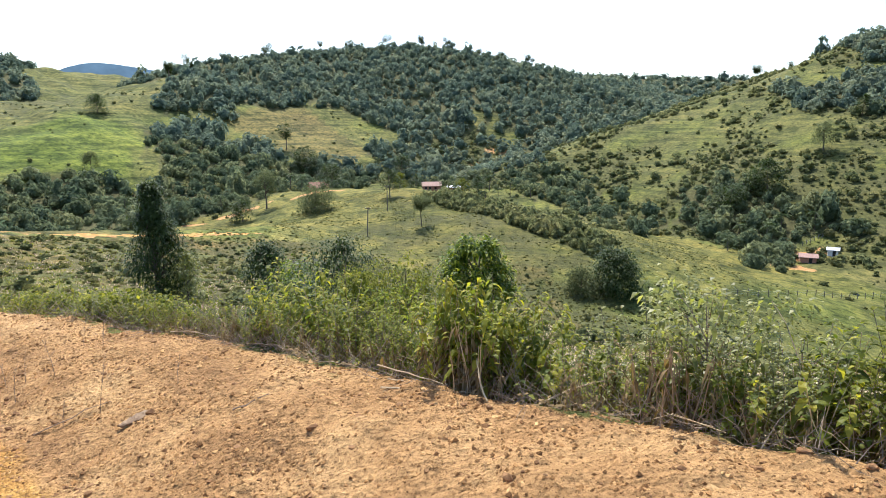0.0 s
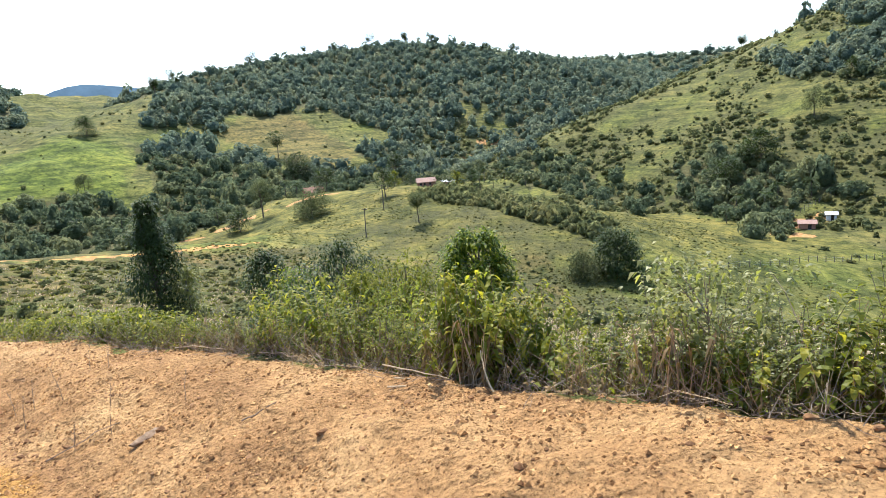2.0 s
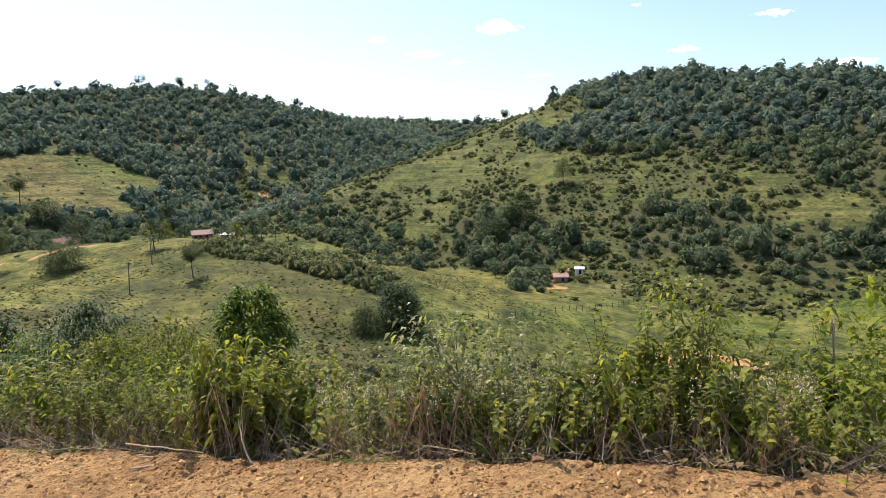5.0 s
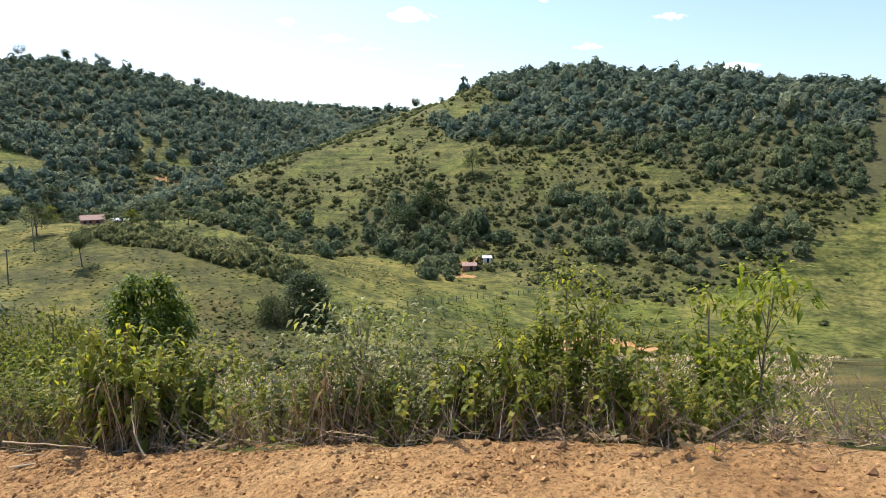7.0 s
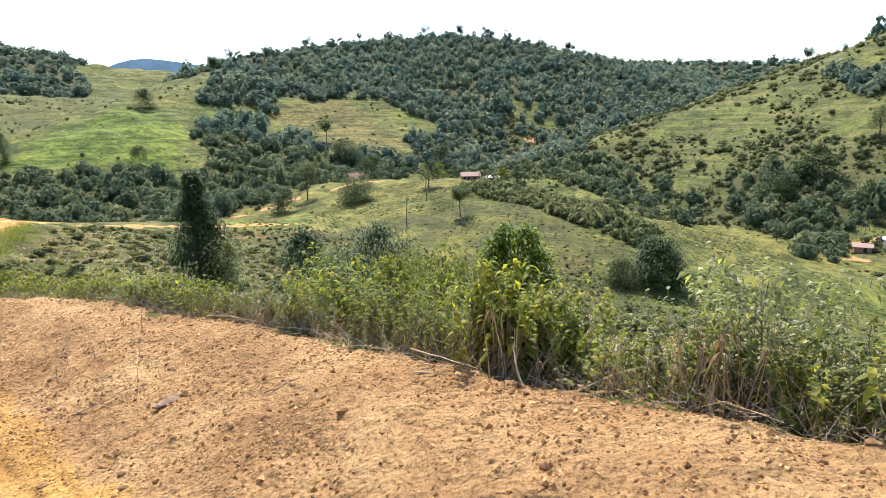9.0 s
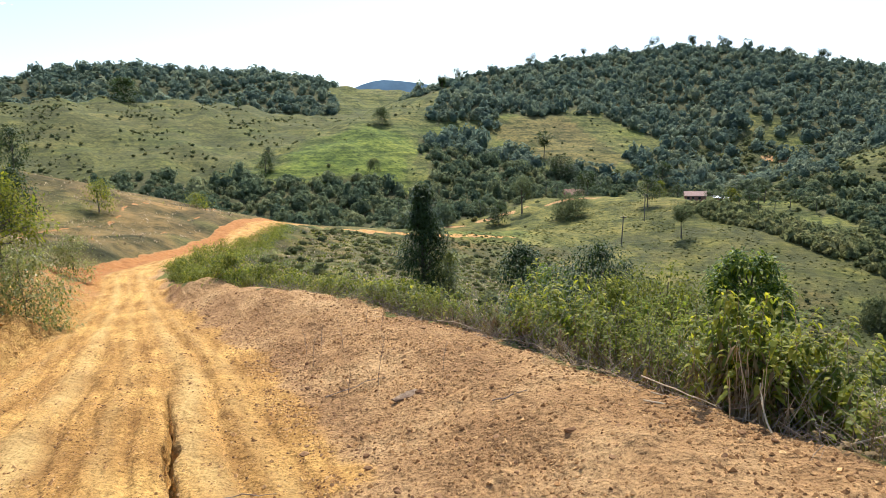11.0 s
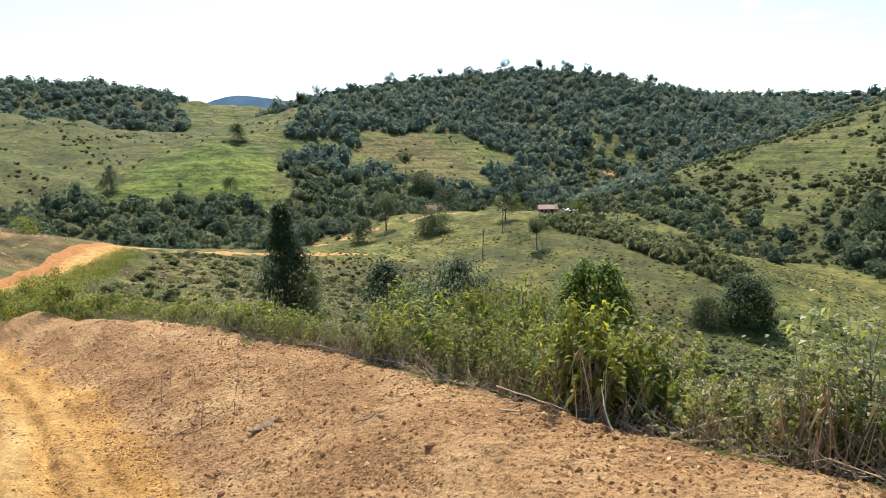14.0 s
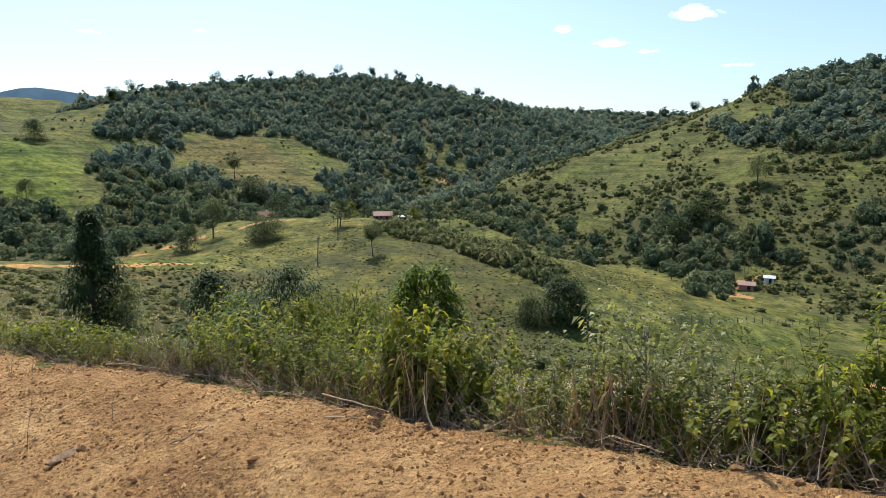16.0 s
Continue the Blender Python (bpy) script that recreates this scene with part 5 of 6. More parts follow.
# shrubs along the outer edge of the road, past the bare soil
ROADSIDE = [(22, 1.8, 0.6, 0.9), (20.6, 1.9, 0.65, 1.1), (19.2, 2.2, 0.7, 1.2), (17.8, 2.7, 1.0, 1.3), (16.8, 3.2, 0.85, 1.3), (15.8, 3.6, 0.75, 1.3), (14.8, 3.9, 0.6, 1.2), (13.8, 4.1, 0.65, 1.2), (12.8, 4.4, 0.65, 1.2),
            (11.8, 4.6, 0.6, 1.1), (10.8, 4.7, 0.6, 1.1), (9.8, 4.8, 0.55, 1.0), (24, 1.8, 0.55, 1.0), (26.5, 1.8, 0.6, 1.1), (29, 1.8, 0.6, 1.2), (31.5, 1.9, 0.7, 1.3), (20, 4.2, 0.6, 1.4), (17, 5.6, 0.6, 1.4), (24, 4.0, 0.7, 1.5), (28, 4.4, 0.7, 1.6), (14, 6.4, 0.6, 1.4)]
ROADSIDE += [(34 + 2.3 * i, 1.55 + 0.35 * (i % 3), 0.75 + 0.15 * (i % 2), 1.5 + 0.05 * i) for i in range(15)]
for i, (far, n, h, w) in enumerate(ROADSIDE):
    x, y = by_road(far, n)
    tree("roadside_shrub", "leafy green shrub along the outer edge of the road", "bush", x, y, h, w, 1500, 0.10, (LEAF_SHRUB, LEAF_WEED, LEAF_SHRUB, LEAF_WEED)[i % 4], 0.04, 40 + i, dome, 8, 16, group="roadside shrubs", slim=0.45, spread=0.4)

# lone trees of the valley and the hills: x, y, height, width, leaf material, bare trunk
LONE = [
    (-15.2, 185.5, 8.2, 6.2, LEAF_DARK, 0.35, dome, "round-crowned tree on top of the grassy knoll"), (-4.6, 142.0, 6.6, 4.4, SCRUB, 0.6, umbrella, "thin-crowned tree with a bare dark trunk on the knoll"),
    (-60.5, 190, 6.0, 8.0, LEAF_DARK, 0.05, dome, "dark round bush at the valley edge"), (-58, 208, 13.0, 7.5, SCRUB, 0.45, dome, "tall tree with an open crown at the valley edge"),
    (-36.5, 181, 7.5, 11.0, SCRUB, 0.05, dome, "spreading bushy tree beside the knoll"), (-41, 236, 9.0, 9.0, LEAF_DARK, 0.15, dome, "dark full-crowned tree near the farm track"),
    (-173, 219, 8, 7.5, LEAF_DARK, 0.1, dome, "dark round tree at the foot of the green spur"), (-178, 228, 9.0, 5.5, LEAF_DARK, 0.2, dome, "dark round tree at the foot of the green spur"),
    (-136, 246.5, 7.5, 6.5, SCRUB, 0.3, dome, "small thin-crowned tree on the bright green slope"), (-172.7, 324.6, 9, 11, LEAF_DARK, 0.02, dome, "dark round tree on the spur's crest"),
    (-352, 308, 15, 19, LEAF_DARK, 0.12, dome, "wide-crowned tree on the crest of the grassy hill"), (-368, 214, 11, 17, LEAF_DARK, 0.1, dome, "wide-crowned tree on the crest of the grassy hill"),
    (-349, 205, 10, 8, LEAF_DARK, 0.1, dome, "dark tree on the shoulder of the grassy hill"), (-350, 167, 9, 7, LEAF_DARK, 0.2, dome, "small tree on the skyline of the grassy hill"),
    (-303, 359, 8, 6, LEAF_DARK, 0.1, dome, "small dark tree on the grassy hill's crest"), (-84.5, 348, 13, 9, LEAF_DARK, 0.5, umbrella, "tall umbrella-crowned tree below the field"),
    (-68.7, 319, 11, 14, LEAF_DARK, 0.1, dome, "dark full-crowned tree below the field"), (-20, 325, 14, 9, LEAF_DARK, 0.25, dome, "dark tall tree behind the farmhouse"),
    (-11.5, 283, 7, 6, LEAF_DARK, 0.15, dome, "dark bushy tree beside the farmhouse"), (1.2, 283, 5.5, 5, LEAF_DARK, 0.15, dome, "dark bushy tree beside the farmhouse"),
    (9.5, 280, 6.5, 6.5, LEAF_SHRUB, 0.2, dome, "green yard tree beside the shed"), (16, 283, 7.5, 7, LEAF_DARK, 0.1, dome, "dark tree at the edge of the farmyard"),
    (-19, 288, 8, 7, LEAF_SHRUB, 0.2, dome, "green yard tree beside the farm track"), (-46, 252, 6, 6, LEAF_DARK, 0.1, dome, "dark bush in front of the brown-roofed farmhouse"),
    (180, 275, 9, 6, LEAF_DARK, 0.1, dome, "dark tree on the open hillside"), (120, 232, 10, 14, LEAF_DARK, 0.05, dome, "dark spreading tree at the hill's foot"),
    (104, 226, 10, 12, LEAF_DARK, 0.05, dome, "dark spreading tree at the hill's foot"), (150, 250, 11, 9, SCRUB, 0.3, dome, "open-crowned tree on the lower hillside"),
]
for i, (x, y, h, w, mat, bare, shape, lab) in enumerate(LONE):
    tree("tree", lab, "tree", x, y, h, w, int(2400 + 160 * w), 0.035 * w + 0.12, mat, bare, 100 + i, shape, 12, 30, group="lone trees", slim=0.75, spread=0.42, droop=0.3)

# the ragged trees along the skyline
g = np.random.RandomState(77)
SKY_TREES = []
for ridge, lo, hi, k in (("main", 0.52, 0.74, 9), ("right", 0.0, 0.2, 5), ("green_spur", 0.0, 0.25, 4), ("main", 0.05, 0.5, 8)):
    line = RIDGE_LINES[ridge][2]
    for u in g.uniform(lo, hi, k):
        p = line[int(u * (len(line) - 1))]
        SKY_TREES.append((p[0] + g.uniform(-5, 5), p[1] + g.uniform(-5, 5), g.uniform(9, 12), g.uniform(4.5, 7)))
for i in range(3):
    x, y, h, w = SKY_TREES[i]
    first = tree("skyline_tree", "tall thin-trunked tree standing out on the ridge", "tree", x, y, h, w, 2000, 0.42, LEAF_DARK, 0.55, 200 + i, umbrella, 9, 11, group="skyline trees", slim=0.8, spread=0.36, droop=0.3)
    for x, y, _, _ in SKY_TREES[3 + i::3]:
        q = g.uniform(0.8, 1.3)
        copy_thing(first, Matrix.LocRotScale(on_ground(x, y), Euler((0, 0, g.uniform(0, 6))), None)).scale = (q, q, q)


def palm(seed, x, y, height):
    """A palm: a slim ringed trunk and a head of arching fronds with leaflets."""
    g = np.random.RandomState(seed)
    ob = thing("palm_tree", on_ground(x, y, 0.05), "palm tree with arching fronds among the farm buildings", "palm", "farm palms")
    p = bent_stem(g, height, 0.08, 7, 0.02)
    part("trunk", tube(p, 0.2, 0.13, 6), BARK, ob)
    fr = []
    for i in range(15):
        a, up = g.uniform(0, 6.283), g.uniform(-0.1, 1.1)
        d = np.array([math.cos(a), math.sin(a), 0])
        u = np.linspace(0, 1, 8)
        rib = p[-1] + np.outer(u, d) * 2.8 + np.outer(up * u * 2.0 - 1.9 * u ** 2 * (1.1 - 0.3 * up), [0, 0, 1])
        side = np.cross(d, [0, 0, 1])
        for sgn in (-1, 1):
            way = np.tile(side * sgn + d * 0.35 + [0, 0, -0.45], (8, 1))
            fr.append(leaf_mesh(rib, way, 0.85 * (1.05 - 0.5 * u), 0.3, 0.7, 0.1, False))
    part("fronds", merge(fr), LEAF_DARK, ob)
    return ob


first = palm(1, 6, 262, 6.5)
for x, y, q in ((12, 268, 0.9), (19, 272, 1.0), (24, 266, 0.8), (16, 258, 0.75), (30, 275, 0.95), (9, 282, 1.1), (22, 290, 1.1), (-58, 262, 0.9), (-64, 268, 1.0), (-70, 262, 0.85), (38, 268, 0.8),
                (98, 205, 0.8), (104, 199, 0.9), (112, 205, 0.8), (88, 190, 0.7), (120, 200, 0.9), (128, 192, 0.8), (94, 215, 0.9), (-100, 205, 0.8), (-92, 212, 0.9), (-108, 214, 0.8), (-118, 205, 0.8), (-84, 205, 0.7), (-75, 214, 0.8)):
    copy_thing(first, Matrix.LocRotScale(on_ground(x, y), Euler((0, 0, x)), None)).scale = (q, q, q)


def tuft_shape(seed):
    """A hummock of coarse grass: a low rough mound."""
    v, f = lumpy(BALL1[0], seed, 0.35), BALL1[1]
    return v * [1, 1, 0.7], f, norm(BALL1[0] + [0, 0, 0.3])


def scrub():
    """Bushes over the open hillsides: thick on some slopes, scattered dots on the pastures."""
    def rows(x, y, low, high, tall=0.8):
        z = lie(x, y)
        w = low + (high - low) * rng.uniform(size=len(x)) ** 2.5
        return np.stack([x, y, z, w, w * tall * rng.uniform(0.7, 1.3, len(x))], 1)

    small = [crown_shape(60 + s, 0.85, 28, 0.38, 4) for s in range(6)]
    x, y = throw(130000, (-470, 420, 120, 470), lambda x, y: (wooded(x, y) < 1) & (rng.uniform(0.12, 1.0, len(x)) < scrubby(x, y)), 5)
    x, y = thin(x, y, 2.0)
    places = rows(x, y, 0.4, 2.6, 0.85)
    places[:, 3:] *= np.where(x < -150, 0.55, 1.0)[:, None]
    tagged(scatter("hillside_scrub", small, places, SCRUB), "mixed olive green scrub over the open hillside", "scrub", kind="stuff")
    x, y = throw(30000, (-420, 420, 60, 520), lambda x, y: (wooded(x, y) < 1) & toward(x, y) & ~((abs(x - 15) < 62) & (abs(y - 155) < 60)) & (waves(x, y, 70, 62) + 0.6 * waves(x, y, 22, 63) - 0.9 * (x < -150) + rng.uniform(-1.1, 1.1, len(x)) > 0.8), 6)
    x, y = thin(x, y, 3.0)
    tagged(scatter("pasture_bushes", small, rows(x, y, 0.25, 1.5), SCRUB), "small bushes dotted over the pastures", "scrub", kind="stuff")
    blades = [tuft_shape(80 + s) for s in range(6)]
    x, y = throw(22000, (-45, 75, 100, 200), lambda x, y: (wooded(x, y) < 1) & ~inside(x, y, AREAS["hedge"]) & (rng.uniform(-0.6, 1, len(x)) < waves(x, y, 18, 67)), 10)
    x, y = thin(x, y, 0.9)
    tagged(scatter("tussocks", blades, rows(x, y, 0.16, 0.4, 0.55), TUSSOCK, 0.1), "clumps of coarse grass in rows over the knoll", "tussocks", kind="stuff")
    x, y = throw(9000, (-12, 55, 120, 190), lambda x, y: inside(x, y, AREAS["hedge"]), 9)
    x, y = thin(x, y, 1.5)
    tagged(scatter("hedge_scrub", small, rows(x, y, 0.9, 2.0, 1.25), SCRUB), "grey-green belt of dense shrubs along the knoll", "scrub", kind="stuff")
    x, y = throw(11000, (-60, 50, 20, 118), lambda x, y: (wooded(x, y) < 1) & (road_frame(x, y)[1] > 4) & (waves(x, y, 9, 74) + rng.uniform(-1.2, 1.2, len(x)) > -0.1), 8)
    x, y = thin(x, y, 1.15)
    a, b = throw(16000, (-60, 40, 18, 112), lambda x, y: (wooded(x, y) < 1) & (road_frame(x, y)[1] > 4) & (waves(x, y, 9, 74) + rng.uniform(-1.2, 1.2, len(x)) > -0.3), 11)
    a, b = thin(a, b, 0.75)
    tagged(scatter("tussocks", blades, rows(a, b, 0.12, 0.34, 0.8), TUSSOCK, 0.1), "low olive hummocks of grass over the near pasture", "tussocks", kind="stuff")
    tagged(scatter("tussocks", small, rows(x, y, 0.14, 0.62, 0.75), SCRUB), "dark tussocks and low shrubs over the near pasture", "tussocks", kind="stuff")


scrub()

# ---- loose things on the soil ----
OCTA = np.array([(1, 0, 0), (-1, 0, 0), (0, 1, 0), (0, -1, 0), (0, 0, 1), (0, 0, -1)], float)
OCTA_FACES = np.array([(0, 2, 4), (2, 1, 4), (1, 3, 4), (3, 0, 4), (2, 0, 5), (1, 2, 5), (3, 1, 5), (0, 3, 5)])


def clod_shape(seed):
    g = np.random.RandomState(seed)
    return (OCTA + g.uniform(-0.35, 0.35, OCTA.shape)) * g.uniform(0.7, 1.2, 3) * [1, 1, 0.75], OCTA_FACES


CLODS = [clod_shape(300 + s) for s in range(8)]


def clods():
    g = np.random.RandomState(55)
    k = 62000
    far = -5 + 19 * g.uniform(size=k) ** 1.4
    side = g.uniform(size=k)
    n = np.where(side < 0.58, 1.7 + 2.9 * g.uniform(size=k), np.where(side < 0.86, g.uniform(-2.4, 2.0, k), -2.1 - 1.3 * g.uniform(size=k) ** 2))
    xy = np.array([by_road(a, b) for a, b in zip(far, n)])
    keep = (waves(xy[:, 0], xy[:, 1], 1.3, 71) + g.uniform(-0.8, 0.8, k) > 0.0) & (np.hypot(xy[:, 0], xy[:, 1]) > 1.2)
    xy = xy[keep]
    z = lie(xy[:, 0], xy[:, 1])
    vs, fs, t = [], [], 0
    for i, (x, y) in enumerate(xy):
        v, f = CLODS[i % 8]
        r = 0.005 + 0.011 * g.uniform() + 0.018 * g.uniform() ** 6
        a = g.uniform(0, 6.283)
        q = v @ np.array([[math.cos(a), -math.sin(a), 0], [math.sin(a), math.cos(a), 0], [0, 0, 1]]) * r
        vs.append(q + [x, y, z[i] + r * 0.15])
        fs.append(f + t)
        t += len(v)
    ob = new("soil_crumbs", mesh_from("soil_crumbs", np.vstack(vs), np.vstack(fs), CLOD))
    tagged(ob, "crumbs and small clods of dry ochre soil", "soil", kind="stuff")


clods()


def berm_lumps():
    """Dark crusty lumps fallen along the foot of the berm and over its face."""
    g = np.random.RandomState(57)
    k = 3000
    far = -3 + 20 * g.uniform(size=k) ** 1.2
    n = berm_foot(far) + np.where(g.uniform(size=k) < 0.6, g.normal(0.15, 0.22, k), 2.4 * g.uniform(size=k))
    xy = np.array([by_road(a, b) for a, b in zip(far, n)])
    keep = (waves(xy[:, 0], xy[:, 1], 1.0, 73) + g.uniform(-0.9, 0.9, k) > 0.0) & (np.hypot(xy[:, 0], xy[:, 1]) > 1.4)
    xy = xy[keep]
    z = lie(xy[:, 0], xy[:, 1])
    shapes = [lumpy(BALL1[0], 540 + i, 0.8) * [1, 0.75, 0.6] for i in range(10)]
    out = []
    for i, (x, y) in enumerate(xy):
        r = 0.006 + 0.010 * g.uniform() + 0.022 * g.uniform() ** 5
        a = g.uniform(0, 6.283)
        turn = np.array([[math.cos(a), -math.sin(a), 0], [math.sin(a), math.cos(a), 0], [0, 0, 1]])
        out.append((shapes[i % 10] @ turn * r + [x, y, z[i] - r * 0.1], BALL1[1]))
    tagged(new("berm_lumps", mesh_from("berm_lumps", *merge(out), CRUST)), "dark crusty lumps of soil along the foot of the berm", "soil", kind="stuff")


berm_lumps()


def bank_lumps():
    """Lumps of hard soil standing out of the broken face of the cut bank."""
    g = np.random.RandomState(56)
    k = 5000
    far = 2 + 24 * g.uniform(size=k)
    n = 0.2 - bank_foot(far) - 1.75 * g.uniform(size=k)
    xy = np.array([by_road(a, b) for a, b in zip(far, n)])
    xy = xy[waves(xy[:, 0], xy[:, 1], 1.1, 72) + g.uniform(-0.9, 0.9, k) > 0.2]
    z = lie(xy[:, 0], xy[:, 1])
    shapes = [lumpy(BALL1[0], 520 + i, 0.5) * [1, 0.8, 0.7] for i in range(10)]
    out = []
    for i, (x, y) in enumerate(xy):
        r = 0.016 + 0.02 * g.uniform() + 0.03 * g.uniform() ** 5
        a = g.uniform(0, 6.283)
        turn = np.array([[math.cos(a), -math.sin(a), 0], [math.sin(a), math.cos(a), 0], [0, 0, 1]])
        out.append((shapes[i % 10] @ turn * r + [x, y, z[i] - r * 0.55], BALL1[1]))
    tagged(new("bank_lumps", mesh_from("bank_lumps", *merge(out), BANK_LUMP)), "hard ochre lumps in the eroded face of the bank", "soil", kind="stuff")


bank_lumps()


def stray(name, label, category, place, verts, faces, material, group=""):
    """One loose thing as a mesh of its own."""
    ob = new(name, mesh_from(name, verts, faces, material))
    ob.location = place
    return tagged(ob, label, category, group)


for i, (x, y, r) in enumerate(((-2.86, 4.6, 0.075), (-2.75, 4.3, 0.05), (-3.05, 4.75, 0.045), (-2.35, 3.75, 0.06), (-1.5, 3.3, 0.05), (-2.6, 4.95, 0.04), (-0.35, 4.75, 0.07), (-0.1, 4.72, 0.05), (0.35, 4.45, 0.06), (-1.35, 4.2, 0.045),
                                  (2.0, 3.2, 0.10), (2.2, 2.95, 0.07), (1.7, 3.1, 0.06), (2.5, 2.6, 0.09), (-4.6, 5.2, 0.05), (-7.6, 3.2, 0.06), (-8.1, 3.9, 0.05), (-0.6, 3.0, 0.04))):
    v, f = lumpy(BALL2[0], 500 + i, 0.4) * [1, 0.8, 0.6] * r * 0.36, BALL2[1]
    stray("soil_clod", "hard brown clod of dry soil lying on the bare ground", "clod", on_ground(x, y, -r * 0.12), v, f, CRUST, "larger clods")


def board():
    """A weathered slab of bark lying on the berm."""
    nx, ny = 14, 5
    g = np.random.RandomState(5)
    top = []
    for i in range(nx):
        for j in range(ny):
            u, v = i / (nx - 1) - 0.5, j / (ny - 1) - 0.5
            w = 0.075 * (1 - 1.75 * abs(u) ** 1.6) + g.uniform(-0.012, 0.012)
            top.append((u * 0.36 + g.uniform(-0.012, 0.012), v * 2 * w + 0.03 * u, 0.03 - 0.05 * v * v + 0.02 * u + g.uniform(-0.004, 0.004)))
    top = np.array(top)
    v = np.vstack([top, top - [0, 0, 0.018]])
    f, k = [], nx * ny
    for i in range(nx - 1):
        for j in range(ny - 1):
            a, b, c, d = i * ny + j, (i + 1) * ny + j, (i + 1) * ny + j + 1, i * ny + j + 1
            f += [[a, b, c], [a, c, d], [a + k, c + k, b + k], [a + k, d + k, c + k]]
    rim = [i * ny for i in range(nx)] + [(nx - 1) * ny + j for j in range(1, ny)] + [i * ny + ny - 1 for i in range(nx - 2, -1, -1)] + [j for j in range(ny - 2, 0, -1)]
    for a, b in zip(rim, rim[1:] + rim[:1]):
        f += [[a, a + k, b + k], [a, b + k, b]]
    ob = stray("bark_slab", "weathered grey-brown slab of bark lying on the soil", "bark", on_ground(-2.98, 5.72, -0.005), v, np.array(f), BARK_PIECE)
    ob.rotation_euler = (radians(-4), radians(-6), radians(48))


board()


def stick(label, a, b, r, bow=0.05, material=None, lift=0.02):
    """A dry stalk lying or leaning between two places (x, y, height over the soil)."""
    g = np.random.RandomState(int(abs(a[0] * 1000)) + 3)
    p0, p1 = (np.array([q[0], q[1], lie(q[0], q[1])[0] + q[2] + lift]) for q in (a, b))
    u = np.linspace(0, 1, 7)[:, None]
    p = p0 * (1 - u) + p1 * u + np.array([0, 0, 1]) * bow * np.sin(u * 3.14) + g.normal(0, 0.008, (7, 3))
    v, f = tube(p - p0, r, r * 0.5, 6)
    return stray("dry_stick", label, "stick", p0, v, f, material or STRAW, "dry sticks")


STICK = "long pale dry stalk lying at the foot of the weeds"
stick(STICK, (-0.55, 5.25, 0.0), (0.25, 4.98, 0.02), 0.010, 0.0)
stick(STICK, (-0.5, 5.36, 0.02), (0.3, 5.05, 0.03), 0.007, 0.0)
stick(STICK, (-1.35, 6.25, 0.02), (-0.7, 5.75, 0.0), 0.005, 0.02)
stick(STICK, (-2.3, 7.3, 0.02), (-1.6, 6.7, 0.03), 0.005, 0.02)
stick(STICK, (-3.6, 8.0, 0.03), (-2.7, 7.6, 0.03), 0.008, 0.03)
stick("bleached dry stalk leaning against the weeds", (0.33, 4.6, 0.0), (0.27, 4.95, 0.35), 0.008, 0.0)
stick("bleached bent branch arching over the litter", (0.75, 4.75, 0.0), (1.5, 4.75, 0.42), 0.009, 0.08)
stick("bleached bent branch arching over the litter", (1.35, 4.6, 0.02), (1.55, 4.85, 0.55), 0.01, 0.0)
stick("bleached bent branch arching over the litter", (0.9, 4.9, 0.05), (2.0, 4.5, 0.1), 0.007, 0.16)
stick(STICK, (-0.6, 5.3, 0.22), (0.0, 4.95, 0.05), 0.008, 0.0)
stick(STICK, (2.3, 4.0, 0.02), (2.75, 3.5, 0.02), 0.007, 0.0)
stick(STICK, (2.4, 4.3, 0.3), (3.2, 3.7, 0.1), 0.006, 0.1)
stick("dark dry stick lying on the berm", (-4.15, 5.9, 0.0), (-3.5, 6.22, 0.01), 0.006, 0.0, TWIG)
stick("dark dry stick lying on the berm", (-1.9, 5.3, 0.0), (-1.6, 5.4, 0.0), 0.008, 0.0, TWIG)
stick("thin broken stick on the road", (-3.6, 3.6, 0.0), (-3.2, 3.75, 0.0), 0.006, 0.01, TWIG)


def dry_sprig(seed, x, y, h, twigs=9):
    """A bare dry weed standing on the soil: one stem with thin side twigs."""
    g = np.random.RandomState(seed)
    ob = thing("dry_sprig", on_ground(x, y, 0.01), "bare dry brown sprig standing on the berm", "dry weed", "dry sprigs")
    p = bent_stem(g, h, 0.18, 6, 0.05)
    part("stem", tube(p, 0.005, 0.0015, 4), TWIG, ob)
    out = []
    for u in g.uniform(0.25, 0.95, twigs):
        q = along(p, np.array([u]))[0]
        a = g.uniform(0, 6.283)
        d = np.array([math.cos(a) * 0.6, math.sin(a) * 0.6, 0.8]) * h * 0.28 * (1.2 - u)
        out.append(tube(np.array([q, q + d * 0.6, q + d + [0, 0, 0.01]]), 0.002, 0.001, 3))
    part("side_twigs", merge(out), TWIG, ob, kind="stuff")


for i, (x, y, h) in enumerate(((-3.55, 6.1, 0.62), (-2.75, 6.15, 0.34), (-3.9, 6.0, 0.3), (-5.0, 6.9, 0.45), (-5.2, 7.4, 0.4), (-4.7, 7.2, 0.5), (-5.6, 7.6, 0.4), (-4.3, 7.6, 0.4), (-4.9, 8.2, 0.4))):
    dry_sprig(700 + i, x, y, h)


# ---- the farm and other things of the valley ----
def box(x0, x1, y0, y1, z0, z1):
    v = np.array([(x, y, z) for z in (z0, z1) for y in (y0, y1) for x in (x0, x1)], float)
    q = [(0, 2, 3, 1), (4, 5, 7, 6), (0, 1, 5, 4), (2, 6, 7, 3), (0, 4, 6, 2), (1, 3, 7, 5)]
    return v, np.array([t for a, b, c, d in q for t in ((a, b, c), (a, c, d))])


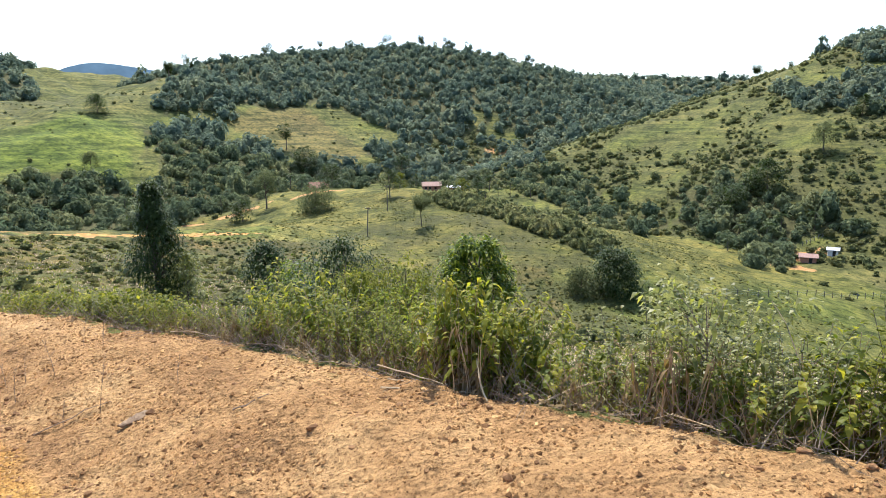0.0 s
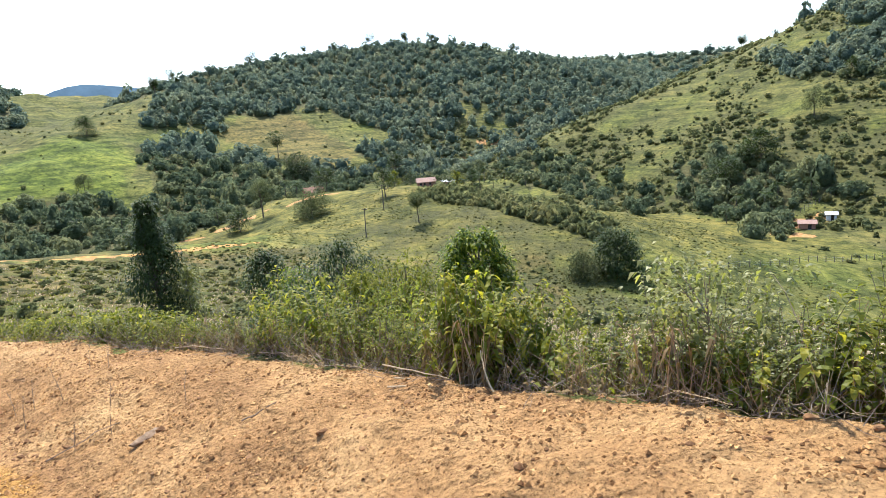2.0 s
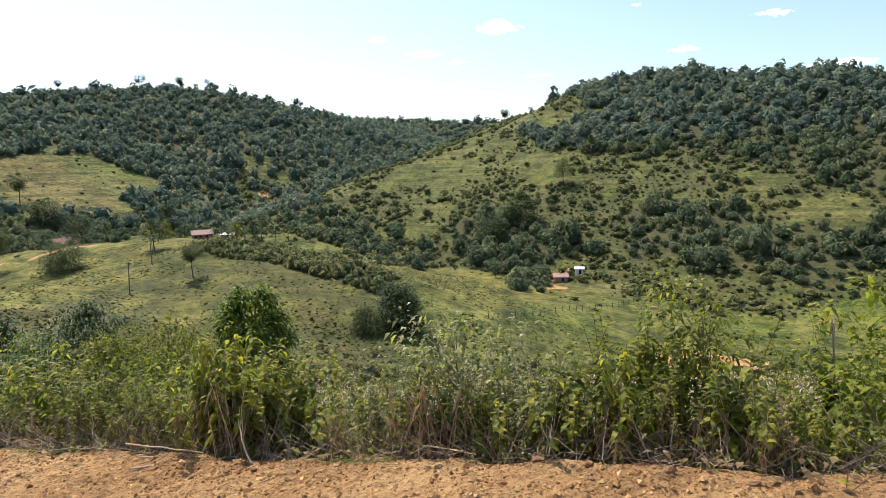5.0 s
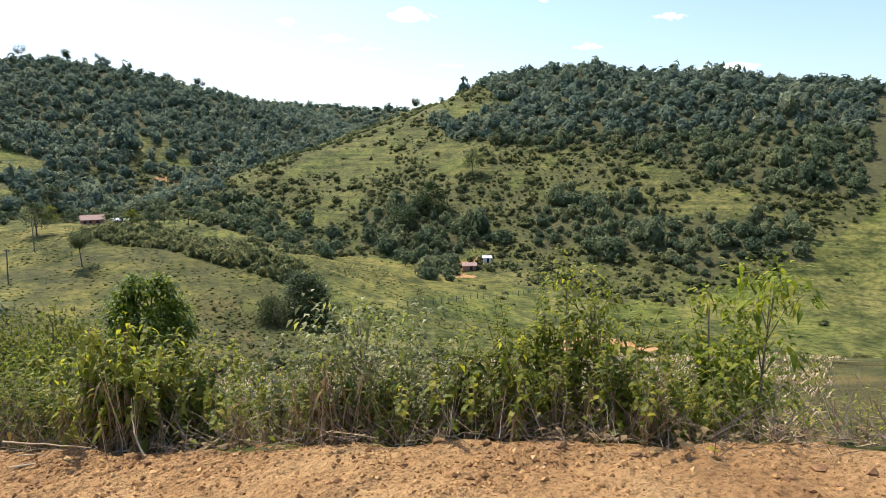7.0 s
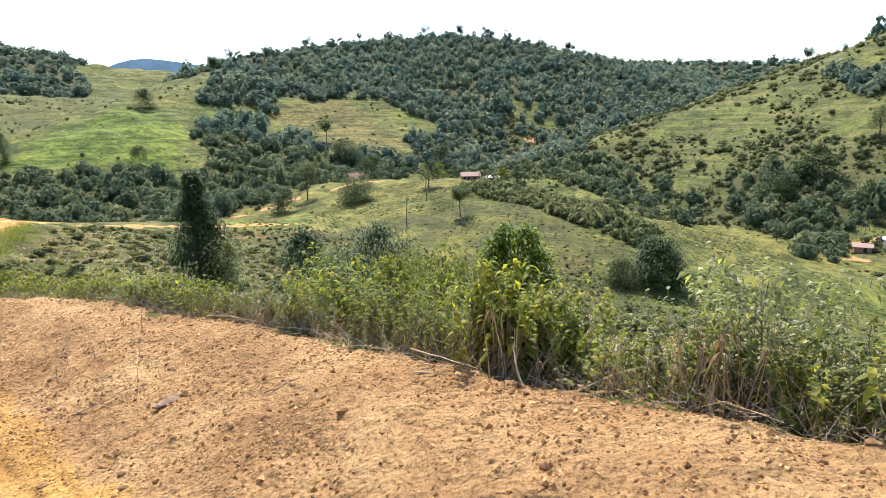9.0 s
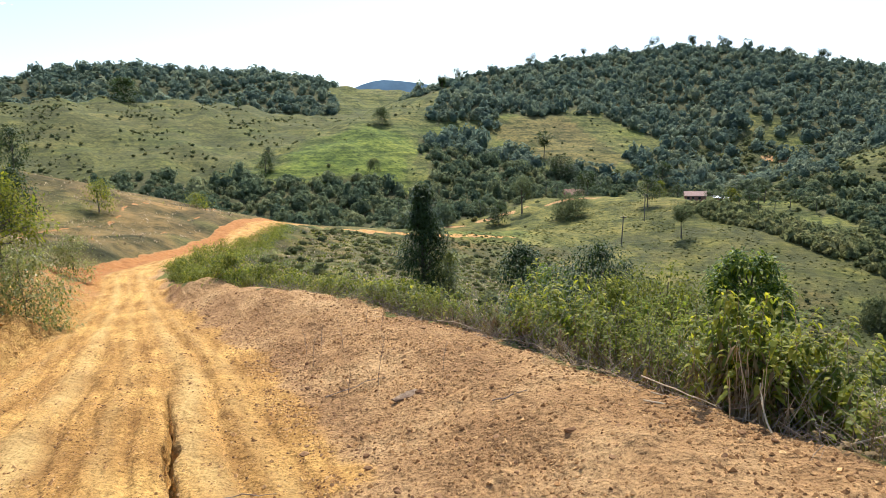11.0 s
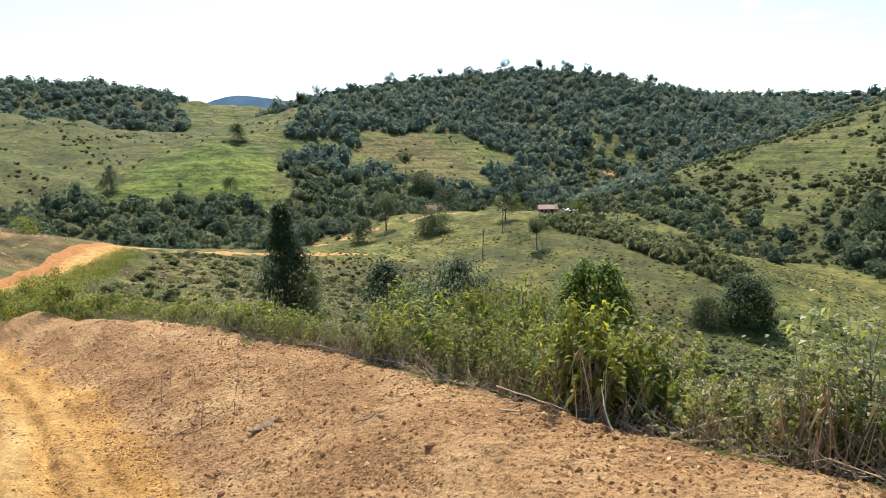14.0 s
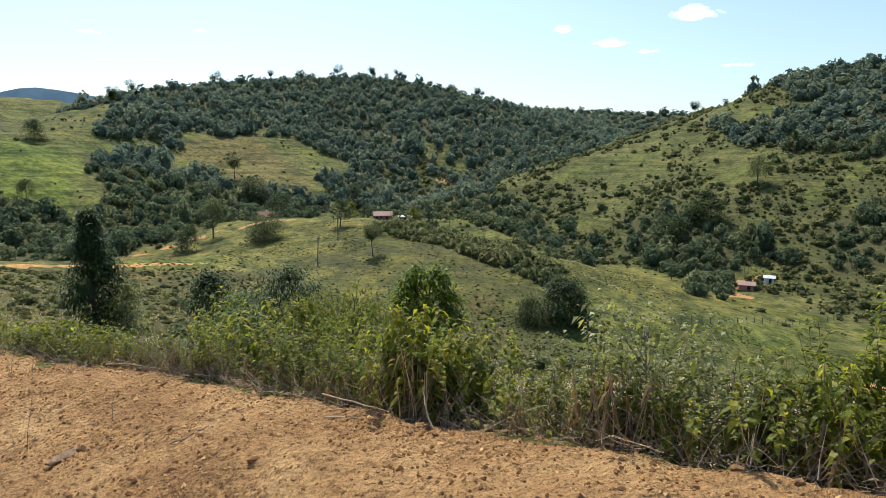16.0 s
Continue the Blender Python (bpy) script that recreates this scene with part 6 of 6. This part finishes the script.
def gable(w, d, z, rise, over=0.45, thick=0.14):
    """A pitched roof of two slabs over a house w by d."""
    out = []
    for s in (-1, 1):
        v = []
        for x in (-w / 2 - over, w / 2 + over):
            for t in (0, -thick):
                v += [(x, s * (d / 2 + over), z - rise * over / (d / 2) + t), (x, 0, z + rise + t)]
        f = [(0, 1, 5, 4), (2, 6, 7, 3), (0, 4, 6, 2), (1, 3, 7, 5), (0, 2, 3, 1), (4, 5, 7, 6)]
        out.append((np.array(v, float), np.array([t for a, b, c, e in f for t in ((a, b, c), (a, c, e))])))
    return merge(out)


def house(label, x, y, turn, w, d, h, rise, wall, roof, openings):
    ob = thing("house", on_ground(x, y, 0.1), label, "house", "farm houses")
    ob.rotation_euler = (0, 0, radians(turn))
    t = 0.2
    for name, b in (("wall", box(-w / 2, w / 2, -d / 2, -d / 2 + t, 0, h)), ("wall", box(-w / 2, w / 2, d / 2 - t, d / 2, 0, h)), ("wall", box(-w / 2, -w / 2 + t, -d / 2 + t, d / 2 - t, 0, h)), ("wall", box(w / 2 - t, w / 2, -d / 2 + t, d / 2 - t, 0, h))):
        part(name, b, wall, ob)
    part("roof", gable(w, d, h + 0.02, rise), roof, ob)
    for s in (-1, 1):
        v = np.array([(s * (w / 2 - 0.1), -d / 2 + 0.05, h), (s * (w / 2 - 0.1), d / 2 - 0.05, h), (s * (w / 2 - 0.1), 0, h + rise * 0.96)])
        part("gable_wall", (np.vstack([v, v + [s * 0.08, 0, 0]]), np.array([[0, 1, 2], [3, 5, 4], [0, 3, 4], [0, 4, 1], [1, 4, 5], [1, 5, 2], [2, 5, 3], [2, 3, 0]])), wall, ob)
    for kind, u, ww, z0, z1 in openings:
        # near-black slab on the unbroken wall stands for the shade inside
        shade_slab = part(kind, box(u - ww / 2, u + ww / 2, -d / 2 - 0.03, -d / 2 + 0.05, z0, z1), OPENING_SHADE, ob, "near-black slab standing for an opening's shaded inside")
        part("sill" if kind == "window" else "threshold", box(u - ww / 2 - 0.08, u + ww / 2 + 0.08, -d / 2 - 0.14, -d / 2 + 0.02, z0 - 0.08, z0 - 0.005), WALL_WHITE, shade_slab)
        part("lintel", box(u - ww / 2 - 0.12, u + ww / 2 + 0.12, -d / 2 - 0.05, -d / 2 + 0.04, z1 + 0.005, z1 + 0.12), POLE_WOOD, shade_slab, "weathered wooden lintel")
    return ob


house("low farmhouse with clay-red walls and a pale faded tile roof", -4.6, 291, 6, 8.4, 5.5, 2.7, 1.5, WALL_CLAY, ROOF_PALE, (("door", -1.0, 0.9, 0.05, 2.05), ("window", 1.6, 1.0, 1.0, 2.0), ("window", -2.8, 1.0, 1.0, 2.0)))
house("small shed with a grey sheet roof beside the farmhouse", 5.5, 292, -8, 6.0, 3.6, 2.0, 0.6, WALL_CLAY, SHEET_METAL, (("door", 0.4, 0.9, 0.05, 1.9),))
house("brown-roofed farmhouse beside the track", -51, 262, 25, 7.5, 5.0, 2.5, 1.7, WALL_CLAY, ROOF_BROWN, (("door", 0.5, 0.9, 0.05, 2.05), ("window", -2.0, 1.0, 1.0, 2.0)))
house("small white hut with a bright sheet roof at the hill's foot", 116, 183, -30, 2.6, 2.4, 2.1, 0.5, WALL_WHITE, SHEET_METAL, (("door", 0.3, 0.8, 0.05, 1.9),))
house("low clay shed beside the white hut", 107, 180, -25, 4.2, 3.0, 1.9, 0.7, WALL_CLAY, ROOF_PALE, (("door", 0.6, 0.9, 0.05, 1.8),))


def pole(x, y, h, r, label, lean=0.0):
    ob = thing("utility_pole", on_ground(x, y, 0.3), label, "pole", "wooden poles")
    part("post", tube(np.array([(0, 0, 0), (lean * 0.4, 0, h * 0.5), (lean, 0.02, h + 0.3)]), r, r * 0.7, 8), POLE_WOOD, ob)
    part("crossarm", box(-0.6 + lean, 0.6 + lean, -0.06, 0.06, h - 0.15, h), POLE_WOOD, ob)
    for s in (-0.5, 0.5):
        part("insulator", tube(np.array([(s + lean, 0, h), (s + lean, 0, h + 0.16)]), 0.05, 0.035, 6), WALL_WHITE, ob)


pole(-16.4, 137.5, 6.6, 0.14, "weathered wooden pole standing in the knoll's pasture", 0.25)
pole(-14.2, 164.0, 6.8, 0.14, "weathered wooden pole farther up the knoll")


def fence(label, a, b, gap, height):
    """Posts with three wires between two places."""
    a, b = np.array(a, float), np.array(b, float)
    k = max(2, int(np.linalg.norm(b - a) / gap))
    ob = thing("fence", on_ground(*a), label, "fence", "pasture fences")
    o = np.array(ob.location)
    tops = []
    g = np.random.RandomState(k)
    for i in range(k + 1):
        x, y = a + (b - a) * i / k
        p = np.array([x, y, lie(x, y)[0] - 0.2]) - o
        h = height * g.uniform(0.85, 1.2)
        part("post", tube(np.array([p, p + [g.normal(0, 0.05), g.normal(0, 0.05), h + 0.2]]), 0.09, 0.07, 6), POLE_WOOD, ob)
        tops.append(p + [0, 0, 0.2])
    for z in (0.4, 0.75, 1.1):
        part("wire", tube(np.array(tops) + [0, 0, z * height / 1.3], 0.008, 0.008, 3), WIRE, ob)


fence("pasture fence of rough wooden posts across the valley meadow", (52, 116), (112, 148), 3.2, 1.3)
fence("short row of stakes beside the hut", (112, 192), (132, 200), 1.6, 1.6)
fence("pasture fence of rough posts on the slope below the road", (-24, 94), (-16, 112), 2.4, 1.2)


def power_line():
    """Two wires sagging across the valley from wood to wood."""
    ob = thing("power_line", (0, 0, 0), "two thin overhead wires sagging across the valley", "power line")
    a, b = np.array([-479, 290, 43.0]), np.array([-190, 190, -19.0])
    for s in (0, 1.6):
        u = np.linspace(0, 1, 20)[:, None]
        p = a * (1 - u) + b * u + np.array([0, 0, -1]) * 14 * u * (1 - u) + [0, 0, s]
        part("wire", tube(p, 0.07, 0.07, 4), WIRE, ob)


power_line()


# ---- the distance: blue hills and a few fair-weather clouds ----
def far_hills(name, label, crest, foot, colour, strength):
    """A low range far behind the rest; the haze of the air is put into its blue glow."""
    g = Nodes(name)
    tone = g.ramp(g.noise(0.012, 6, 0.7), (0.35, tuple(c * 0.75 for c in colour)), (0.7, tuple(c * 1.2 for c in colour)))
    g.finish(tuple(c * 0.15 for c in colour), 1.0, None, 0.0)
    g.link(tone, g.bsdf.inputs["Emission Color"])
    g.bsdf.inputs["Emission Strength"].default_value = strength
    line = smooth_line(crest, 60.0)
    k, rows = len(line), 9
    v = []
    for i, (x, y, z) in enumerate(line):
        d = np.array([x, y]) / math.hypot(x, y)
        for j in range(rows):
            u = j / (rows - 1)
            w = 12 * math.sin(i * 0.9 + j * 1.3) * (u > 0) * (1 - u)
            v.append((*(np.array([x, y]) - d * (u * foot + w)), z * (1 - u) ** 1.25 - 60 * u + 5 * math.sin(i * 0.7) * (1 - u)))
    f = []
    for i in range(k - 1):
        for j in range(rows - 1):
            a, b = i * rows + j, (i + 1) * rows + j
            f += [[a, b, b + 1], [a, b + 1, a + 1]]
    ob = new(name, mesh_from(name, np.array(v), np.array(f), g.mat, True))
    tagged(ob, label, "hills", kind="structure")


far_hills("backdrop_mountains", "mountains on the horizon, blue with painted haze", [(-4400, 700, 180), (-4100, 1150, 212), (-3830, 1480, 228), (-3650, 1640, 258), (-3560, 1760, 288), (-3440, 1900, 246), (-3200, 2250, 205), (-2800, 2700, 200)], 600, (0.20, 0.30, 0.47), 0.9)
far_hills("backdrop_hill", "wooded hill behind the spurs, blue with painted haze", [(-960, 1232, 54), (-818, 1293, 88), (-747, 1310, 118), (-698, 1328, 134), (-635, 1362, 126), (-558, 1392, 104), (-473, 1416, 76), (-251, 1489, 44)], 260, (0.095, 0.155, 0.22), 0.9)


def clouds(rows):
    """Small ragged puffs of cloud far off."""
    g = np.random.RandomState(91)
    out = []
    for x, y, z, w, h in rows:
        side = np.array([y, -x, 0]) / math.hypot(x, y)
        for i in range(int(14 + w / 14)):
            u = np.clip(g.normal(0, 0.42), -1, 1)
            r = h * 0.42 * (1.1 - 0.8 * abs(u)) * g.uniform(0.4, 1.0)
            c = np.array([x, y, z]) + side * u * w * 0.5 + [0, 0, g.normal(0, 0.22) * h * (1 - 0.6 * abs(u))]
            out.append((lumpy(BALL1[0], i, 0.4) * [r * 1.7, r * 1.7, r] + c, BALL1[1]))
    tagged(new("backdrop_clouds", mesh_from("backdrop_clouds", *merge(out), CLOUD, True)), "small white fair-weather clouds in the pale sky", "clouds", kind="structure")


clouds(((1796, 3811, 857, 346, 65), (1080, 4083, 805, 131, 46), (1364, 4015, 713, 242, 50), (1560, 3953, 656, 242, 23), (2063, 3731, 556, 277, 23), (-1721, 3879, 691, 173, 19), (-1161, 4072, 746, 124, 19), (-3545, 2319, 737, 194, 34), (-3710, 2130, 433, 451, 42), (-3890, 1773, 458, 277, 26), (-801, 4072, 1124, 277, 19), (3102, 2865, 810, 242, 34), (1799, 3808, 866, 277, 57), (2774, 3220, 654, 277, 26), (3363, 2632, 499, 381, 57), (2520, 3356, 936, 90, 15)))
